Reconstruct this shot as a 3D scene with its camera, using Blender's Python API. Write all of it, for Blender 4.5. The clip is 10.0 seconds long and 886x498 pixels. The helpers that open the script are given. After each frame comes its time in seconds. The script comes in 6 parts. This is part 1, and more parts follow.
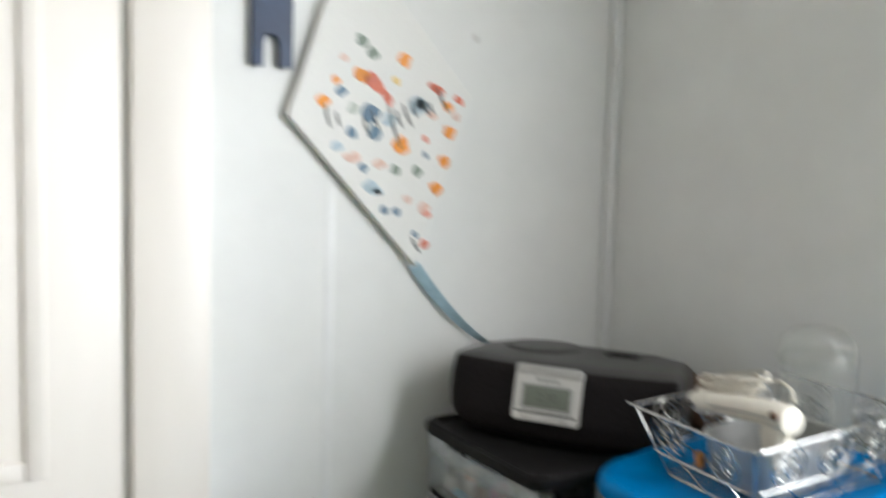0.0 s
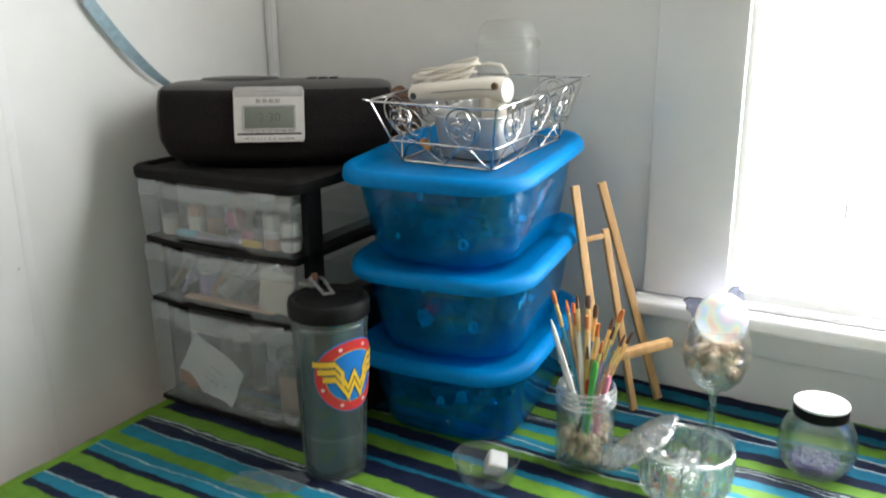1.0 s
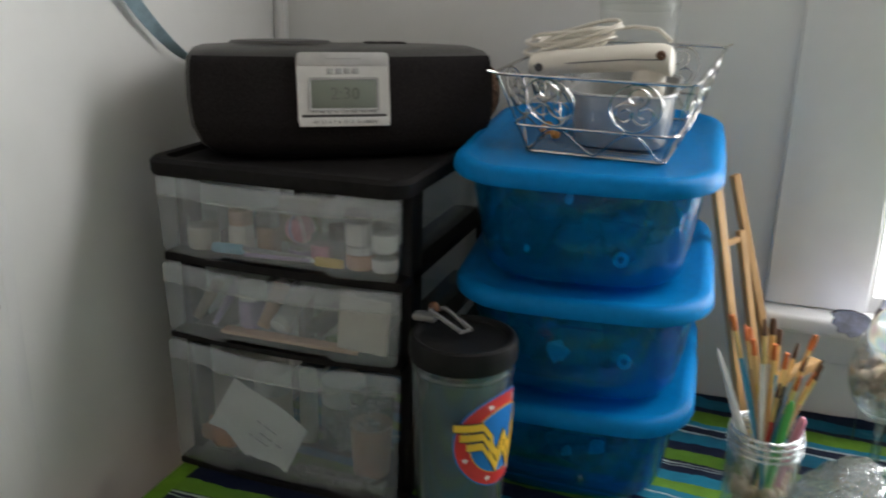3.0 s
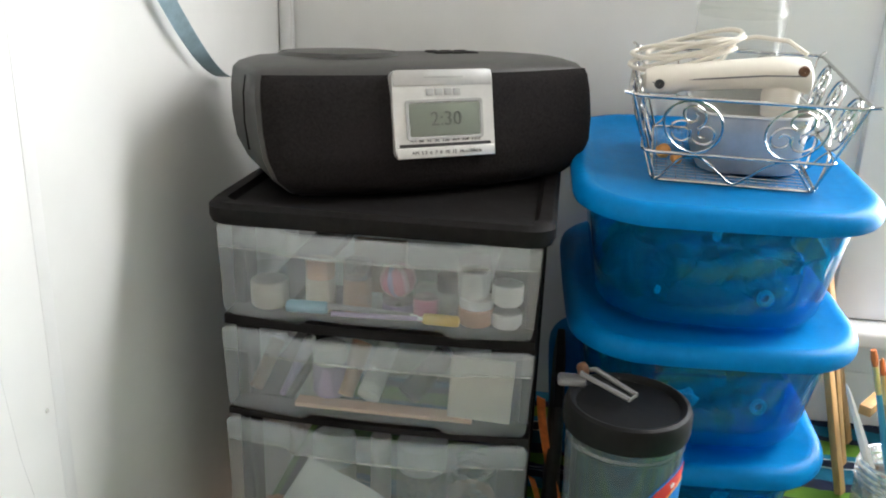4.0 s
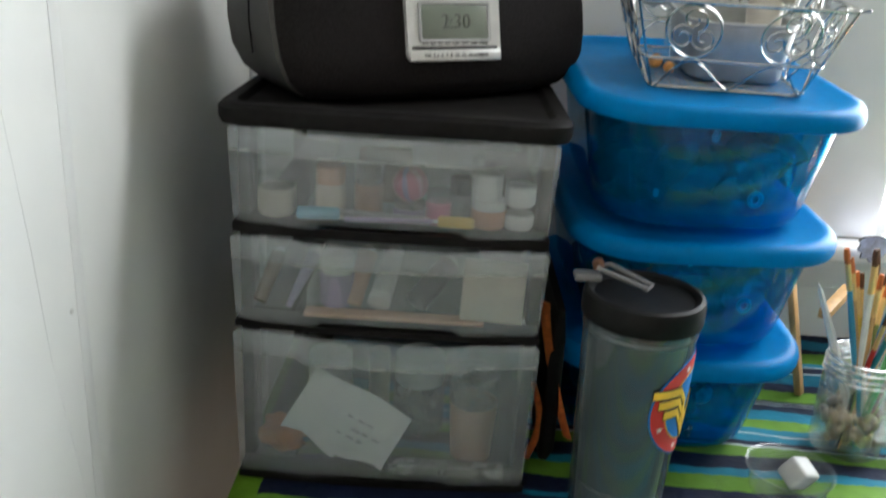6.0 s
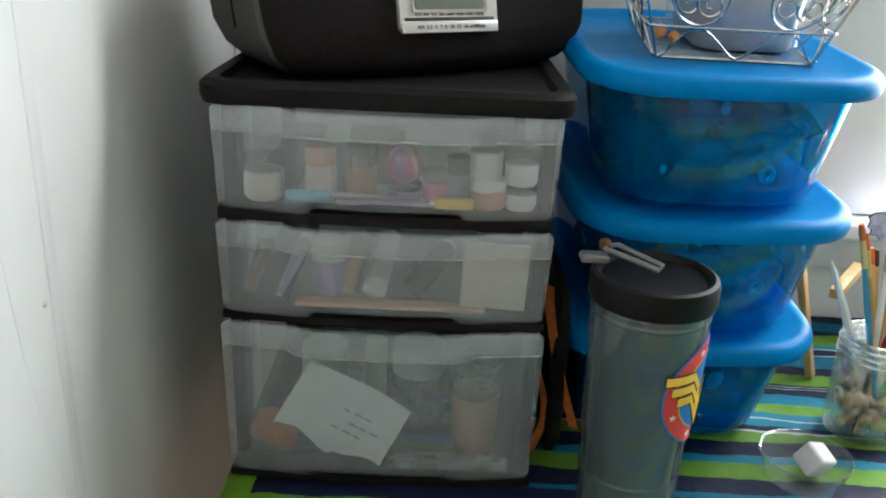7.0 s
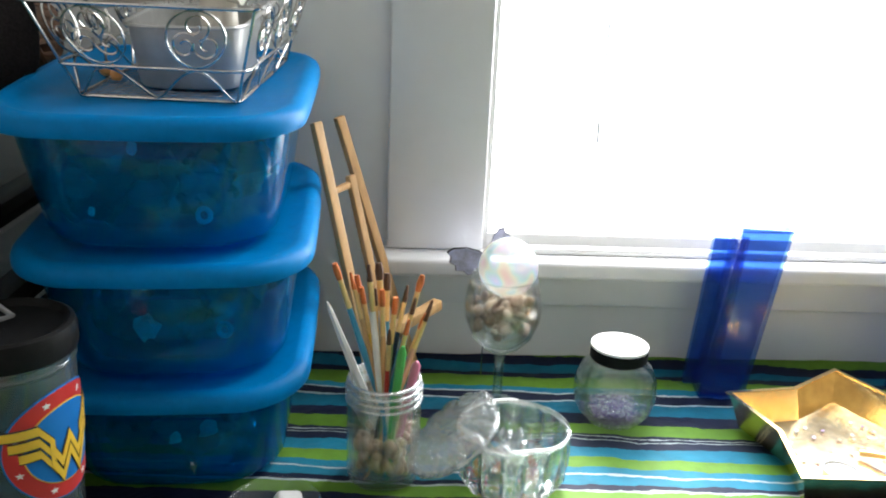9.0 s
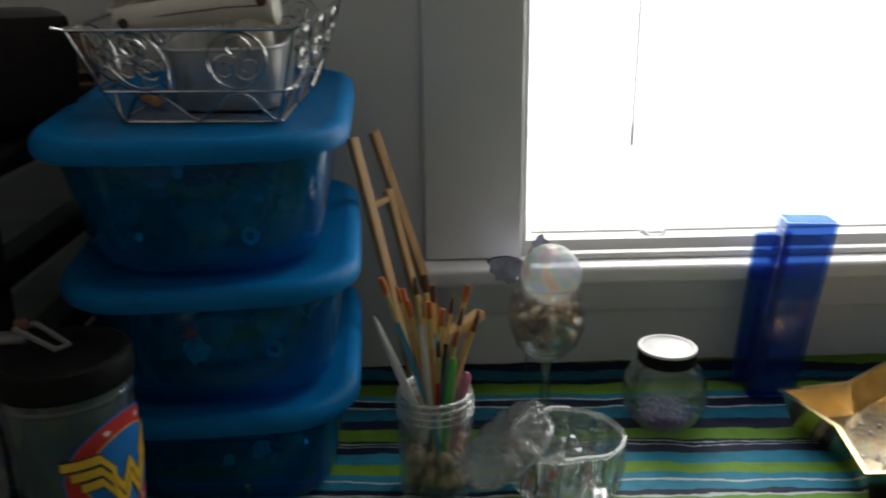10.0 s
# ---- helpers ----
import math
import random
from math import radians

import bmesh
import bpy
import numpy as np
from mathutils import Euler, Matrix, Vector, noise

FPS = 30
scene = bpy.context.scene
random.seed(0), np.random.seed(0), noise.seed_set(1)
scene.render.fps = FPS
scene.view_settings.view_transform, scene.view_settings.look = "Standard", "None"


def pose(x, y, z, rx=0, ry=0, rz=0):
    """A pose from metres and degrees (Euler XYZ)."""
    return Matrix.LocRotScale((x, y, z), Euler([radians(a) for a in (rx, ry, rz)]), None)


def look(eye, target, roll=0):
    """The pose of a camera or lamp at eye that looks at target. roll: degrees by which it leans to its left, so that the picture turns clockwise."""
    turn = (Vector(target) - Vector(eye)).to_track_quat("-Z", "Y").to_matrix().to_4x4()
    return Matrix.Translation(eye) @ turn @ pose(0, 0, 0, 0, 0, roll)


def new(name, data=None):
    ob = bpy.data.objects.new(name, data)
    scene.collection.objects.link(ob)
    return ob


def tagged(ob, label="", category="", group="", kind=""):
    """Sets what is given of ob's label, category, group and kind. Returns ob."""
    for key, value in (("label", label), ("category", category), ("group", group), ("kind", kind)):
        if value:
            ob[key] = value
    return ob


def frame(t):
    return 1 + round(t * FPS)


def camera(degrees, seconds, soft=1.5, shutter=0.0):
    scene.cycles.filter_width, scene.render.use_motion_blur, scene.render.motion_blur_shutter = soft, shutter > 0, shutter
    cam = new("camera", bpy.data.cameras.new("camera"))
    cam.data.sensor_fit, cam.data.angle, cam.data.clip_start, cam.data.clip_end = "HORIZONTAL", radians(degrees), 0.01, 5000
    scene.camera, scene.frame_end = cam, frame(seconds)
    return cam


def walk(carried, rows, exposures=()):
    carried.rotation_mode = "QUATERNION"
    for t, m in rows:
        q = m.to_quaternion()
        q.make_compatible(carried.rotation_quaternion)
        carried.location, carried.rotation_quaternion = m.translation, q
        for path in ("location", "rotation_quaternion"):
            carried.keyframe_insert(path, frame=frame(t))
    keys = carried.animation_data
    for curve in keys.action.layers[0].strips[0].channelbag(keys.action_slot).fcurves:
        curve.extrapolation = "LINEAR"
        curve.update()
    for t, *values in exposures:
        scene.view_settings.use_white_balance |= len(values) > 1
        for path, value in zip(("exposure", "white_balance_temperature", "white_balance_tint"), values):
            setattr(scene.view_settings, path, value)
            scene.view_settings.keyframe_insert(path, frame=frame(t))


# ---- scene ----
cam = camera(55.2, 10.0, soft=1.9, shutter=0.45)
PATH = [
    (0, (1.135, -0.996, 1.467), (-0.587, 0.006, 1.294), 1.6),
    (0.5, (1.029, -1.096, 1.396), (-0.188, 0.437, 0.984), 1.5),
    (1, (1.01, -1.208, 1.319), (0.08, 0.475, 0.767), -0.4),
    (1.5, (1.065, -1.256, 1.306), (0.173, 0.462, 0.803), 1.7),
    (2, (0.985, -1.205, 1.282), (0.238, 0.583, 0.788), 2.0),
    (2.5, (0.762, -1.146, 1.288), (0.215, 0.687, 0.704), -0.2),
    (3, (0.625, -1.105, 1.287), (0.017, 0.702, 0.684), 1.3),
    (4.5, (0.272, -1.02, 1.309), (0.203, 0.869, 0.655), 2.6),
    (5, (0.261, -1.044, 1.293), (0.235, 0.859, 0.678), 2.8),
    (5.5, (0.261, -1.063, 1.278), (0.251, 0.838, 0.655), 3.1),
    (6, (0.251, -1.065, 1.244), (0.252, 0.811, 0.551), 3.6),
    (6.2, (0.249, -1.066, 1.225), (0.23, 0.805, 0.519), 3.6),
    (7.3, (0.247, -1.023, 1.226), (0.281, 0.844, 0.51), 2.3),
    (7.5, (0.274, -1.029, 1.223), (0.3, 0.859, 0.563), 1.4),
    (8, (0.415, -1.027, 1.27), (0.591, 0.858, 0.625), 1.5),
    (8.5, (0.607, -1.019, 1.261), (0.831, 0.877, 0.664), 3.6),
    (9, (0.707, -1.009, 1.247), (0.81, 0.881, 0.601), 2.5),
    (9.5, (0.716, -0.993, 1.249), (0.869, 0.888, 0.588), 0.9),
    (10, (0.683, -1.005, 1.243), (0.741, 0.896, 0.625), -0.7),
]
EXPOSURE = [(0.0, 0.51, 6200, 10), (0.5, 0.81, 6350, 10), (1.0, 0.81, 6350, 10), (1.5, 0.92, 6400, 11), (2.0, 0.66, 6450, 11), (2.5, 0.28, 6450, 11), (3.0, 0.28, 6400, 12),
            (4.5, 1.78, 6310, 11), (5.0, 1.34, 6300, 12), (5.5, 1.04, 6290, 12), (6.2, 0.88, 6140, 7), (7.5, 1.41, 6130, 10), (8.0, 1.56, 6220, 9),
            (8.5, 1.56, 6270, 12), (9.0, 0.51, 6300, 11), (9.5, -0.39, 6550, 11), (10.0, -1.40, 6600, 11)]
walk(cam, [(t, look(eye, target, roll)) for t, eye, target, roll in PATH], EXPOSURE)

# ---- light: an overcast bright sky through one window ----
world = bpy.data.worlds.new("sky")
scene.world = world
world.use_nodes = True
wn = world.node_tree.nodes
sky = wn.new("ShaderNodeTexSky")
sky.sky_type = "NISHITA"
sky.sun_disc = False
sky.sun_elevation, sky.sun_rotation = radians(43), radians(7)
wn["Background"].inputs["Strength"].default_value = 0.15
world.node_tree.links.new(sky.outputs["Color"], wn["Background"].inputs["Color"])

sun = new("sun", bpy.data.lights.new("sun", "SUN"))
sun.data.energy, sun.data.angle, sun.data.color = 5.0, radians(24), (1.0, 0.97, 0.92)
sun.matrix_world = look((1.7, 4.0, 5.0), (1.2, 0.0, 1.2))

window_light = new("window_light", bpy.data.lights.new("window_light", "AREA"))
window_light.data.shape, window_light.data.size, window_light.data.size_y = "RECTANGLE", 0.86, 1.1
window_light.data.energy, window_light.data.color = 25.0, (1.0, 0.99, 0.965)
window_light.matrix_world = look((1.25, 0.10, 1.52), (1.1, -1.0, 1.0))


# ---- node helpers ----
def mat(name):
    m = bpy.data.materials.new(name)
    m.use_nodes = True
    nt = m.node_tree
    nt.nodes.clear()
    out = nt.nodes.new("ShaderNodeOutputMaterial")
    return m, nt, out


def node(nt, kind, **kw):
    n = nt.nodes.new(kind)
    for k, v in kw.items():
        if k in n.inputs:
            n.inputs[k].default_value = v
    return n


def rgba(c):
    return (c[0], c[1], c[2], 1.0)


def ramp(nt, stops, constant=False):
    r = nt.nodes.new("ShaderNodeValToRGB")
    e = r.color_ramp.elements
    r.color_ramp.interpolation = "CONSTANT" if constant else "LINEAR"
    e[0].position, e[0].color = stops[0][0], rgba(stops[0][1])
    e[1].position, e[1].color = stops[1][0], rgba(stops[1][1])
    for p, c in stops[2:]:
        x = e.new(p)
        x.color = rgba(c)
    return r


def coords(nt, scale=(1, 1, 1)):
    tc = nt.nodes.new("ShaderNodeTexCoord")
    mp = nt.nodes.new("ShaderNodeMapping")
    mp.inputs["Scale"].default_value = scale
    nt.links.new(tc.outputs["Object"], mp.inputs["Vector"])
    return mp


def surface(name, color, rough=0.5, metal=0.0, grain=40.0, vary=0.12, bump=0.05, stretch=(1, 1, 1), stain=0.0, stain_scale=3.0,
            stain_color=(0.3, 0.26, 0.2), spec=0.5, coat=0.0, subsurface=0.0, bump_distance=0.002, alpha=1.0):
    """A solid surface with fine grain, a coarser stain and a little relief."""
    m, nt, out = mat(name)
    p = node(nt, "ShaderNodeBsdfPrincipled", Metallic=metal, Roughness=rough)
    p.inputs["Specular IOR Level"].default_value = spec
    p.inputs["Coat Weight"].default_value = coat
    p.inputs["Alpha"].default_value = alpha
    mp = coords(nt, stretch)
    n1 = node(nt, "ShaderNodeTexNoise", Scale=grain, Detail=5.0, Roughness=0.6)
    n2 = node(nt, "ShaderNodeTexNoise", Scale=stain_scale, Detail=4.0, Roughness=0.65)
    for n in (n1, n2):
        nt.links.new(mp.outputs[0], n.inputs["Vector"])
    lo = [max(0.0, c * (1 - vary)) for c in color]
    hi = [min(1.0, c * (1 + vary)) for c in color]
    r1 = ramp(nt, [(0.3, lo), (0.7, hi)])
    nt.links.new(n1.outputs["Fac"], r1.inputs[0])
    col = r1.outputs[0]
    if stain > 0:
        r2 = ramp(nt, [(0.5, (0, 0, 0)), (0.75, (stain, stain, stain))])
        nt.links.new(n2.outputs["Fac"], r2.inputs[0])
        mx = nt.nodes.new("ShaderNodeMixRGB")
        mx.inputs[2].default_value = rgba(stain_color)
        nt.links.new(r2.outputs[0], mx.inputs[0])
        nt.links.new(col, mx.inputs[1])
        col = mx.outputs[0]
    nt.links.new(col, p.inputs["Base Color"])
    rr = ramp(nt, [(0.3, (rough * 0.85,) * 3), (0.75, (min(1, rough * 1.15),) * 3)])
    nt.links.new(n2.outputs["Fac"], rr.inputs[0])
    nt.links.new(rr.outputs[0], p.inputs["Roughness"])
    if bump > 0:
        b = node(nt, "ShaderNodeBump", Strength=bump, Distance=bump_distance)
        nt.links.new(n1.outputs["Fac"], b.inputs["Height"])
        nt.links.new(b.outputs[0], p.inputs["Normal"])
    nt.links.new(p.outputs[0], out.inputs[0])
    return m


def clear(name, tint=(1, 1, 1), body=(0.8, 0.8, 0.8), solid=0.0, rough=0.03, ior=1.45, grain=60.0, bump=0.02, glass=0.0, gloss=1.0):
    """Clear or milky plastic and glass: see-through, part solid, with a real gloss."""
    m, nt, out = mat(name)
    tr = node(nt, "ShaderNodeBsdfTransparent", Color=rgba(tint))
    df = node(nt, "ShaderNodeBsdfPrincipled", Roughness=max(rough, 0.2))
    df.inputs["Base Color"].default_value = rgba(body)
    df.inputs["Specular IOR Level"].default_value = 0.0
    mp = coords(nt)
    nz = node(nt, "ShaderNodeTexNoise", Scale=grain, Detail=3.0)
    nt.links.new(mp.outputs[0], nz.inputs["Vector"])
    bp = node(nt, "ShaderNodeBump", Strength=bump, Distance=0.003)
    nt.links.new(nz.outputs["Fac"], bp.inputs["Height"])
    base = tr
    if glass > 0:
        gl = node(nt, "ShaderNodeBsdfGlass", Color=rgba(tint), Roughness=rough, IOR=ior)
        nt.links.new(bp.outputs[0], gl.inputs["Normal"])
        mg = node(nt, "ShaderNodeMixShader", Fac=glass)
        nt.links.new(tr.outputs[0], mg.inputs[1])
        nt.links.new(gl.outputs[0], mg.inputs[2])
        base = mg
    m1 = nt.nodes.new("ShaderNodeMixShader")
    rs = ramp(nt, [(0.3, (solid * 0.85,) * 3), (0.7, (min(1.0, solid * 1.15),) * 3)])
    nt.links.new(nz.outputs["Fac"], rs.inputs[0])
    nt.links.new(rs.outputs[0], m1.inputs[0])
    nt.links.new(base.outputs[0], m1.inputs[1])
    nt.links.new(df.outputs[0], m1.inputs[2])
    gs = node(nt, "ShaderNodeBsdfGlossy", Roughness=rough)
    lw = node(nt, "ShaderNodeLayerWeight", Blend=0.5)
    pw = nt.nodes.new("ShaderNodeMath")
    pw.operation = "POWER"
    pw.inputs[1].default_value = 4.0
    nt.links.new(lw.outputs["Facing"], pw.inputs[0])
    ma = nt.nodes.new("ShaderNodeMath")
    ma.operation = "MULTIPLY_ADD"
    ma.inputs[1].default_value, ma.inputs[2].default_value = 0.75, ((ior - 1) / (ior + 1)) ** 2 * gloss
    nt.links.new(pw.outputs[0], ma.inputs[0])
    nt.links.new(bp.outputs[0], gs.inputs["Normal"])
    nt.links.new(bp.outputs[0], lw.inputs["Normal"])
    m2 = nt.nodes.new("ShaderNodeMixShader")
    nt.links.new(ma.outputs[0], m2.inputs[0])
    nt.links.new(m1.outputs[0], m2.inputs[1])
    nt.links.new(gs.outputs[0], m2.inputs[2])
    nt.links.new(m2.outputs[0], out.inputs[0])
    return m


# ---- materials ----
M_WALL = surface("wall_paint", (0.78, 0.78, 0.76), 0.62, grain=9.0, vary=0.03, bump=0.12, stain=0.18, stain_scale=1.7, stain_color=(0.6, 0.56, 0.5), bump_distance=0.004)
M_FARWALL = surface("beige_bounce_wall_paint", (0.7, 0.67, 0.62), 0.7, grain=9.0, vary=0.04, bump=0.1)
M_TRIM = surface("trim_gloss_paint", (0.78, 0.78, 0.77), 0.38, grain=14.0, vary=0.03, bump=0.1, stain=0.12, stain_scale=4.0, stain_color=(0.6, 0.57, 0.5))
M_DOOR = surface("door_cream_paint", (0.8, 0.75, 0.69), 0.4, grain=12.0, vary=0.03, bump=0.1, stretch=(1, 1, 0.1))
M_CEIL = surface("ceiling_paint", (0.76, 0.76, 0.74), 0.8, grain=30.0, vary=0.03, bump=0.1)
M_FLOOR = surface("floor_boards", (0.24, 0.155, 0.095), 0.45, grain=12.0, vary=0.3, bump=0.1, stretch=(1, 0.08, 1))
M_BLACK = surface("black_plastic", (0.011, 0.010, 0.010), 0.55, grain=120.0, vary=0.25, bump=0.08, stain=0.12, stain_scale=14.0, stain_color=(0.04, 0.036, 0.032), spec=0.09)
M_FROST = clear("frosted_drawer_plastic", (0.88, 0.895, 0.90), (0.74, 0.76, 0.775), 0.12, 0.2, 1.4, bump=0.05)
M_FROST_RIM = clear("milky_drawer_lip", (0.94, 0.955, 0.96), (0.82, 0.85, 0.87), 0.15, 0.22, 1.4, bump=0.05)
M_TUB = clear("clear_drawer_tub", (0.92, 0.95, 0.95), (0.6, 0.66, 0.68), 0.045, 0.2, 1.4, bump=0.05)
M_BIN = clear("blue_bin_plastic", (0.08, 0.73, 0.97), (0.0, 0.3, 0.62), 0.13, 0.06, 1.5, bump=0.1, grain=18.0, gloss=1.2)
M_BIN_LID = surface("blue_lid_plastic", (0.0, 0.168, 0.44), 0.45, grain=90.0, vary=0.08, bump=0.05, spec=0.1, stain=0.14, stain_scale=11.0, stain_color=(0.0, 0.25, 0.56))
M_CLOTHES = [surface("packed_" + n, c, 0.75, grain=55.0, vary=0.45, bump=0.5, bump_distance=0.006) for n, c in
             (("violet_fabric", (0.05, 0.045, 0.07)), ("navy_fabric", (0.02, 0.045, 0.06)), ("red_fabric", (0.16, 0.03, 0.05)), ("pale_paper", (0.45, 0.52, 0.5)), ("teal_fabric", (0.03, 0.16, 0.2)))]
# Pale paper of packets, rings and labels; its lightness doubles as glints.
M_FILM = surface("crinkled_paper_and_glint", (0.72, 0.8, 0.78), 0.3, grain=150.0, vary=0.4, bump=0.8, bump_distance=0.003, stain=0.5, stain_scale=120.0, stain_color=(0.1, 0.2, 0.25))
M_GREY = surface("boombox_grey_plastic", (0.046, 0.044, 0.042), 0.45, grain=160.0, vary=0.1, bump=0.06)
M_CLOTHGRILLE = surface("speaker_cloth", (0.0135, 0.0115, 0.0115), 0.85, grain=420.0, vary=0.4, bump=0.35, spec=0.1)
M_SILVER = surface("silver_plastic", (0.62, 0.62, 0.6), 0.33, metal=0.55, grain=90.0, vary=0.05, bump=0.02)
M_LCD = surface("lcd_glass", (0.17, 0.19, 0.155), 0.18, grain=30.0, vary=0.06, bump=0.0)
M_INK = surface("dark_print", (0.03, 0.03, 0.03), 0.5, bump=0.0)
M_GREYDIGIT = surface("display_segments", (0.08, 0.09, 0.07), 0.4, bump=0.0)
M_GREYINK = surface("grey_print", (0.35, 0.35, 0.34), 0.4, bump=0.0)
M_WIRE = surface("bright_wire", (0.52, 0.51, 0.49), 0.25, metal=1.0, grain=200.0, vary=0.15, bump=0.03, stain=0.2, stain_scale=30.0, stain_color=(0.3, 0.28, 0.25))
M_TIN = surface("dull_tin", (0.47, 0.47, 0.46), 0.38, metal=0.6, grain=60.0, vary=0.1, bump=0.05)
M_CREAM = surface("cream_appliance_plastic", (0.66, 0.62, 0.54), 0.4, grain=40.0, vary=0.04, bump=0.02, stain=0.1, stain_scale=14.0, stain_color=(0.5, 0.45, 0.36))
M_PANE = clear("window_glass", (0.98, 0.99, 0.99), (0.8, 0.85, 0.84), 0.01, 0.015, 1.5, bump=0.005)
M_GLASS = clear("clear_glass", (0.98, 0.99, 0.985), (0.8, 0.85, 0.84), 0.004, 0.008, 1.47, bump=0.004, glass=0.3, gloss=1.3)
M_CRYSTAL = clear("cut_crystal", (0.995, 0.995, 0.99), (0.9, 0.92, 0.92), 0.006, 0.01, 1.5, bump=0.03, glass=0.4, gloss=2.6)
M_PRESSED = clear("pressed_glass", (0.96, 0.97, 0.97), (0.85, 0.88, 0.88), 0.06, 0.05, 1.5, bump=1.0, grain=130.0, glass=0.45, gloss=4.0)
M_CUT = clear("cut_glass_ridge", (0.97, 0.98, 0.98), (0.9, 0.92, 0.92), 0.01, 0.015, 1.52, bump=0.08, glass=0.4, gloss=4.0)
M_THREAD = clear("moulded_glass_thread", (0.93, 0.95, 0.95), (0.75, 0.78, 0.78), 0.16, 0.03, 1.5, bump=0.05, glass=0.2, gloss=6.0)
M_CLEARPLASTIC = clear("thin_clear_plastic", (0.96, 0.97, 0.97), (0.8, 0.82, 0.82), 0.045, 0.06, 1.45, bump=0.08)
M_MILKY = clear("milky_thin_plastic", (0.95, 0.96, 0.95), (0.74, 0.74, 0.7), 0.06, 0.25, 1.4, bump=0.05, gloss=0.6)
M_CRINKLE = clear("crinkled_clear_film", (0.9, 0.95, 0.96), (0.7, 0.85, 0.88), 0.035, 0.06, 1.5, bump=1.0, grain=45.0, gloss=6.0)
M_CLOUDY = clear("cloudy_plastic", (0.9, 0.92, 0.9), (0.66, 0.66, 0.62), 0.32, 0.18, 1.45, bump=0.03)
M_TUMBLER = clear("smoky_tumbler_wall", (0.62, 0.67, 0.68), (0.26, 0.31, 0.32), 0.19, 0.06, 1.48, bump=0.02, gloss=2.2)
M_LINER = surface("dark_liner", (0.05, 0.072, 0.078), 0.3, grain=16.0, vary=0.6, bump=0.03, stretch=(1, 1, 0.3))
M_LID = surface("black_lid_plastic", (0.008, 0.008, 0.008), 0.5, grain=150.0, vary=0.2, bump=0.05, spec=0.12)
M_CLIP = surface("grey_clip_plastic", (0.15, 0.15, 0.148), 0.35, bump=0.02)
M_RED = surface("red_print", (0.55, 0.03, 0.025), 0.4, bump=0.0, vary=0.05)
M_BLUEPRINT = surface("blue_print", (0.01, 0.16, 0.48), 0.4, bump=0.0, vary=0.05)
M_YELLOW = surface("yellow_print", (0.8, 0.5, 0.04), 0.4, bump=0.0, vary=0.05)
M_WHITE = surface("white_paper", (0.78, 0.79, 0.76), 0.7, grain=60.0, vary=0.03, bump=0.05)
M_SOAP = surface("dull_white_plastic", (0.6, 0.61, 0.6), 0.5, grain=60.0, vary=0.08, bump=0.15)
M_WAX = surface("white_wax", (0.8, 0.8, 0.78), 0.45, grain=60.0, vary=0.05, bump=0.1)
M_WOOD = surface("pale_pine", (0.55, 0.33, 0.14), 0.5, grain=24.0, vary=0.2, bump=0.1, stretch=(6, 6, 0.5), stain=0.2, stain_scale=6.0, stain_color=(0.4, 0.22, 0.09))
M_FERRULE = surface("brass_ferrule", (0.8, 0.56, 0.24), 0.36, metal=0.7, bump=0.03)
M_BRISTLE = surface("brown_bristle", (0.55, 0.15, 0.035), 0.8, grain=300.0, vary=0.4, bump=0.4, stretch=(1, 1, 0.1))
M_BRISTLE_DARK = surface("dark_bristle", (0.1, 0.045, 0.02), 0.8, grain=300.0, vary=0.4, bump=0.4, stretch=(1, 1, 0.1))
M_PEBBLE = surface("river_pebble", (0.38, 0.31, 0.23), 0.55, grain=35.0, vary=0.35, bump=0.2)
M_BLUEGLASS = clear("cobalt_glass", (0.48, 0.66, 0.94), (0.06, 0.1, 0.38), 0.15, 0.05, 1.48, bump=0.03)
M_GOLD = surface("gold_foil", (0.93, 0.7, 0.36), 0.2, metal=1.0, grain=45.0, vary=0.12, bump=0.12, stain=0.25, stain_scale=16.0, stain_color=(0.62, 0.36, 0.1))
# Stained gold, paler than the sides: the window's reflection is put into its colour.
M_GOLD_FLOOR = surface("worn_gold_window_sheen", (0.9, 0.72, 0.5), 0.24, metal=1.0, grain=34.0, vary=0.22, bump=0.45, stain=0.85, stain_scale=26.0, stain_color=(0.5, 0.28, 0.08))
M_WING = surface("blue_grey_wing", (0.46, 0.48, 0.64), 0.6, grain=60.0, vary=0.45, bump=0.1)
M_WING_EDGE = surface("dark_wing_edge", (0.02, 0.02, 0.03), 0.6, bump=0.05)
M_RIBBON = surface("pale_blue_ribbon", (0.32, 0.45, 0.52), 0.35, grain=80.0, vary=0.15, bump=0.05)
M_NAVY = surface("navy_paint", (0.015, 0.035, 0.085), 0.5, grain=30.0, vary=0.3, bump=0.1)
M_CANVAS = surface("white_canvas", (0.8, 0.79, 0.76), 0.8, grain=500.0, vary=0.04, bump=0.25)
M_ORANGE = surface("orange_webbing", (0.46, 0.115, 0.02), 0.7, grain=200.0, vary=0.3, bump=0.3)
M_WICKER = surface("brown_wicker", (0.12, 0.06, 0.03), 0.7, grain=90.0, vary=0.5, bump=0.5)
# Shade inside the corner crack and the nail holes, set as a grey tone.
M_CRACK_SHADE = surface("crack_shadow", (0.63, 0.615, 0.58), 0.8, bump=0.0)


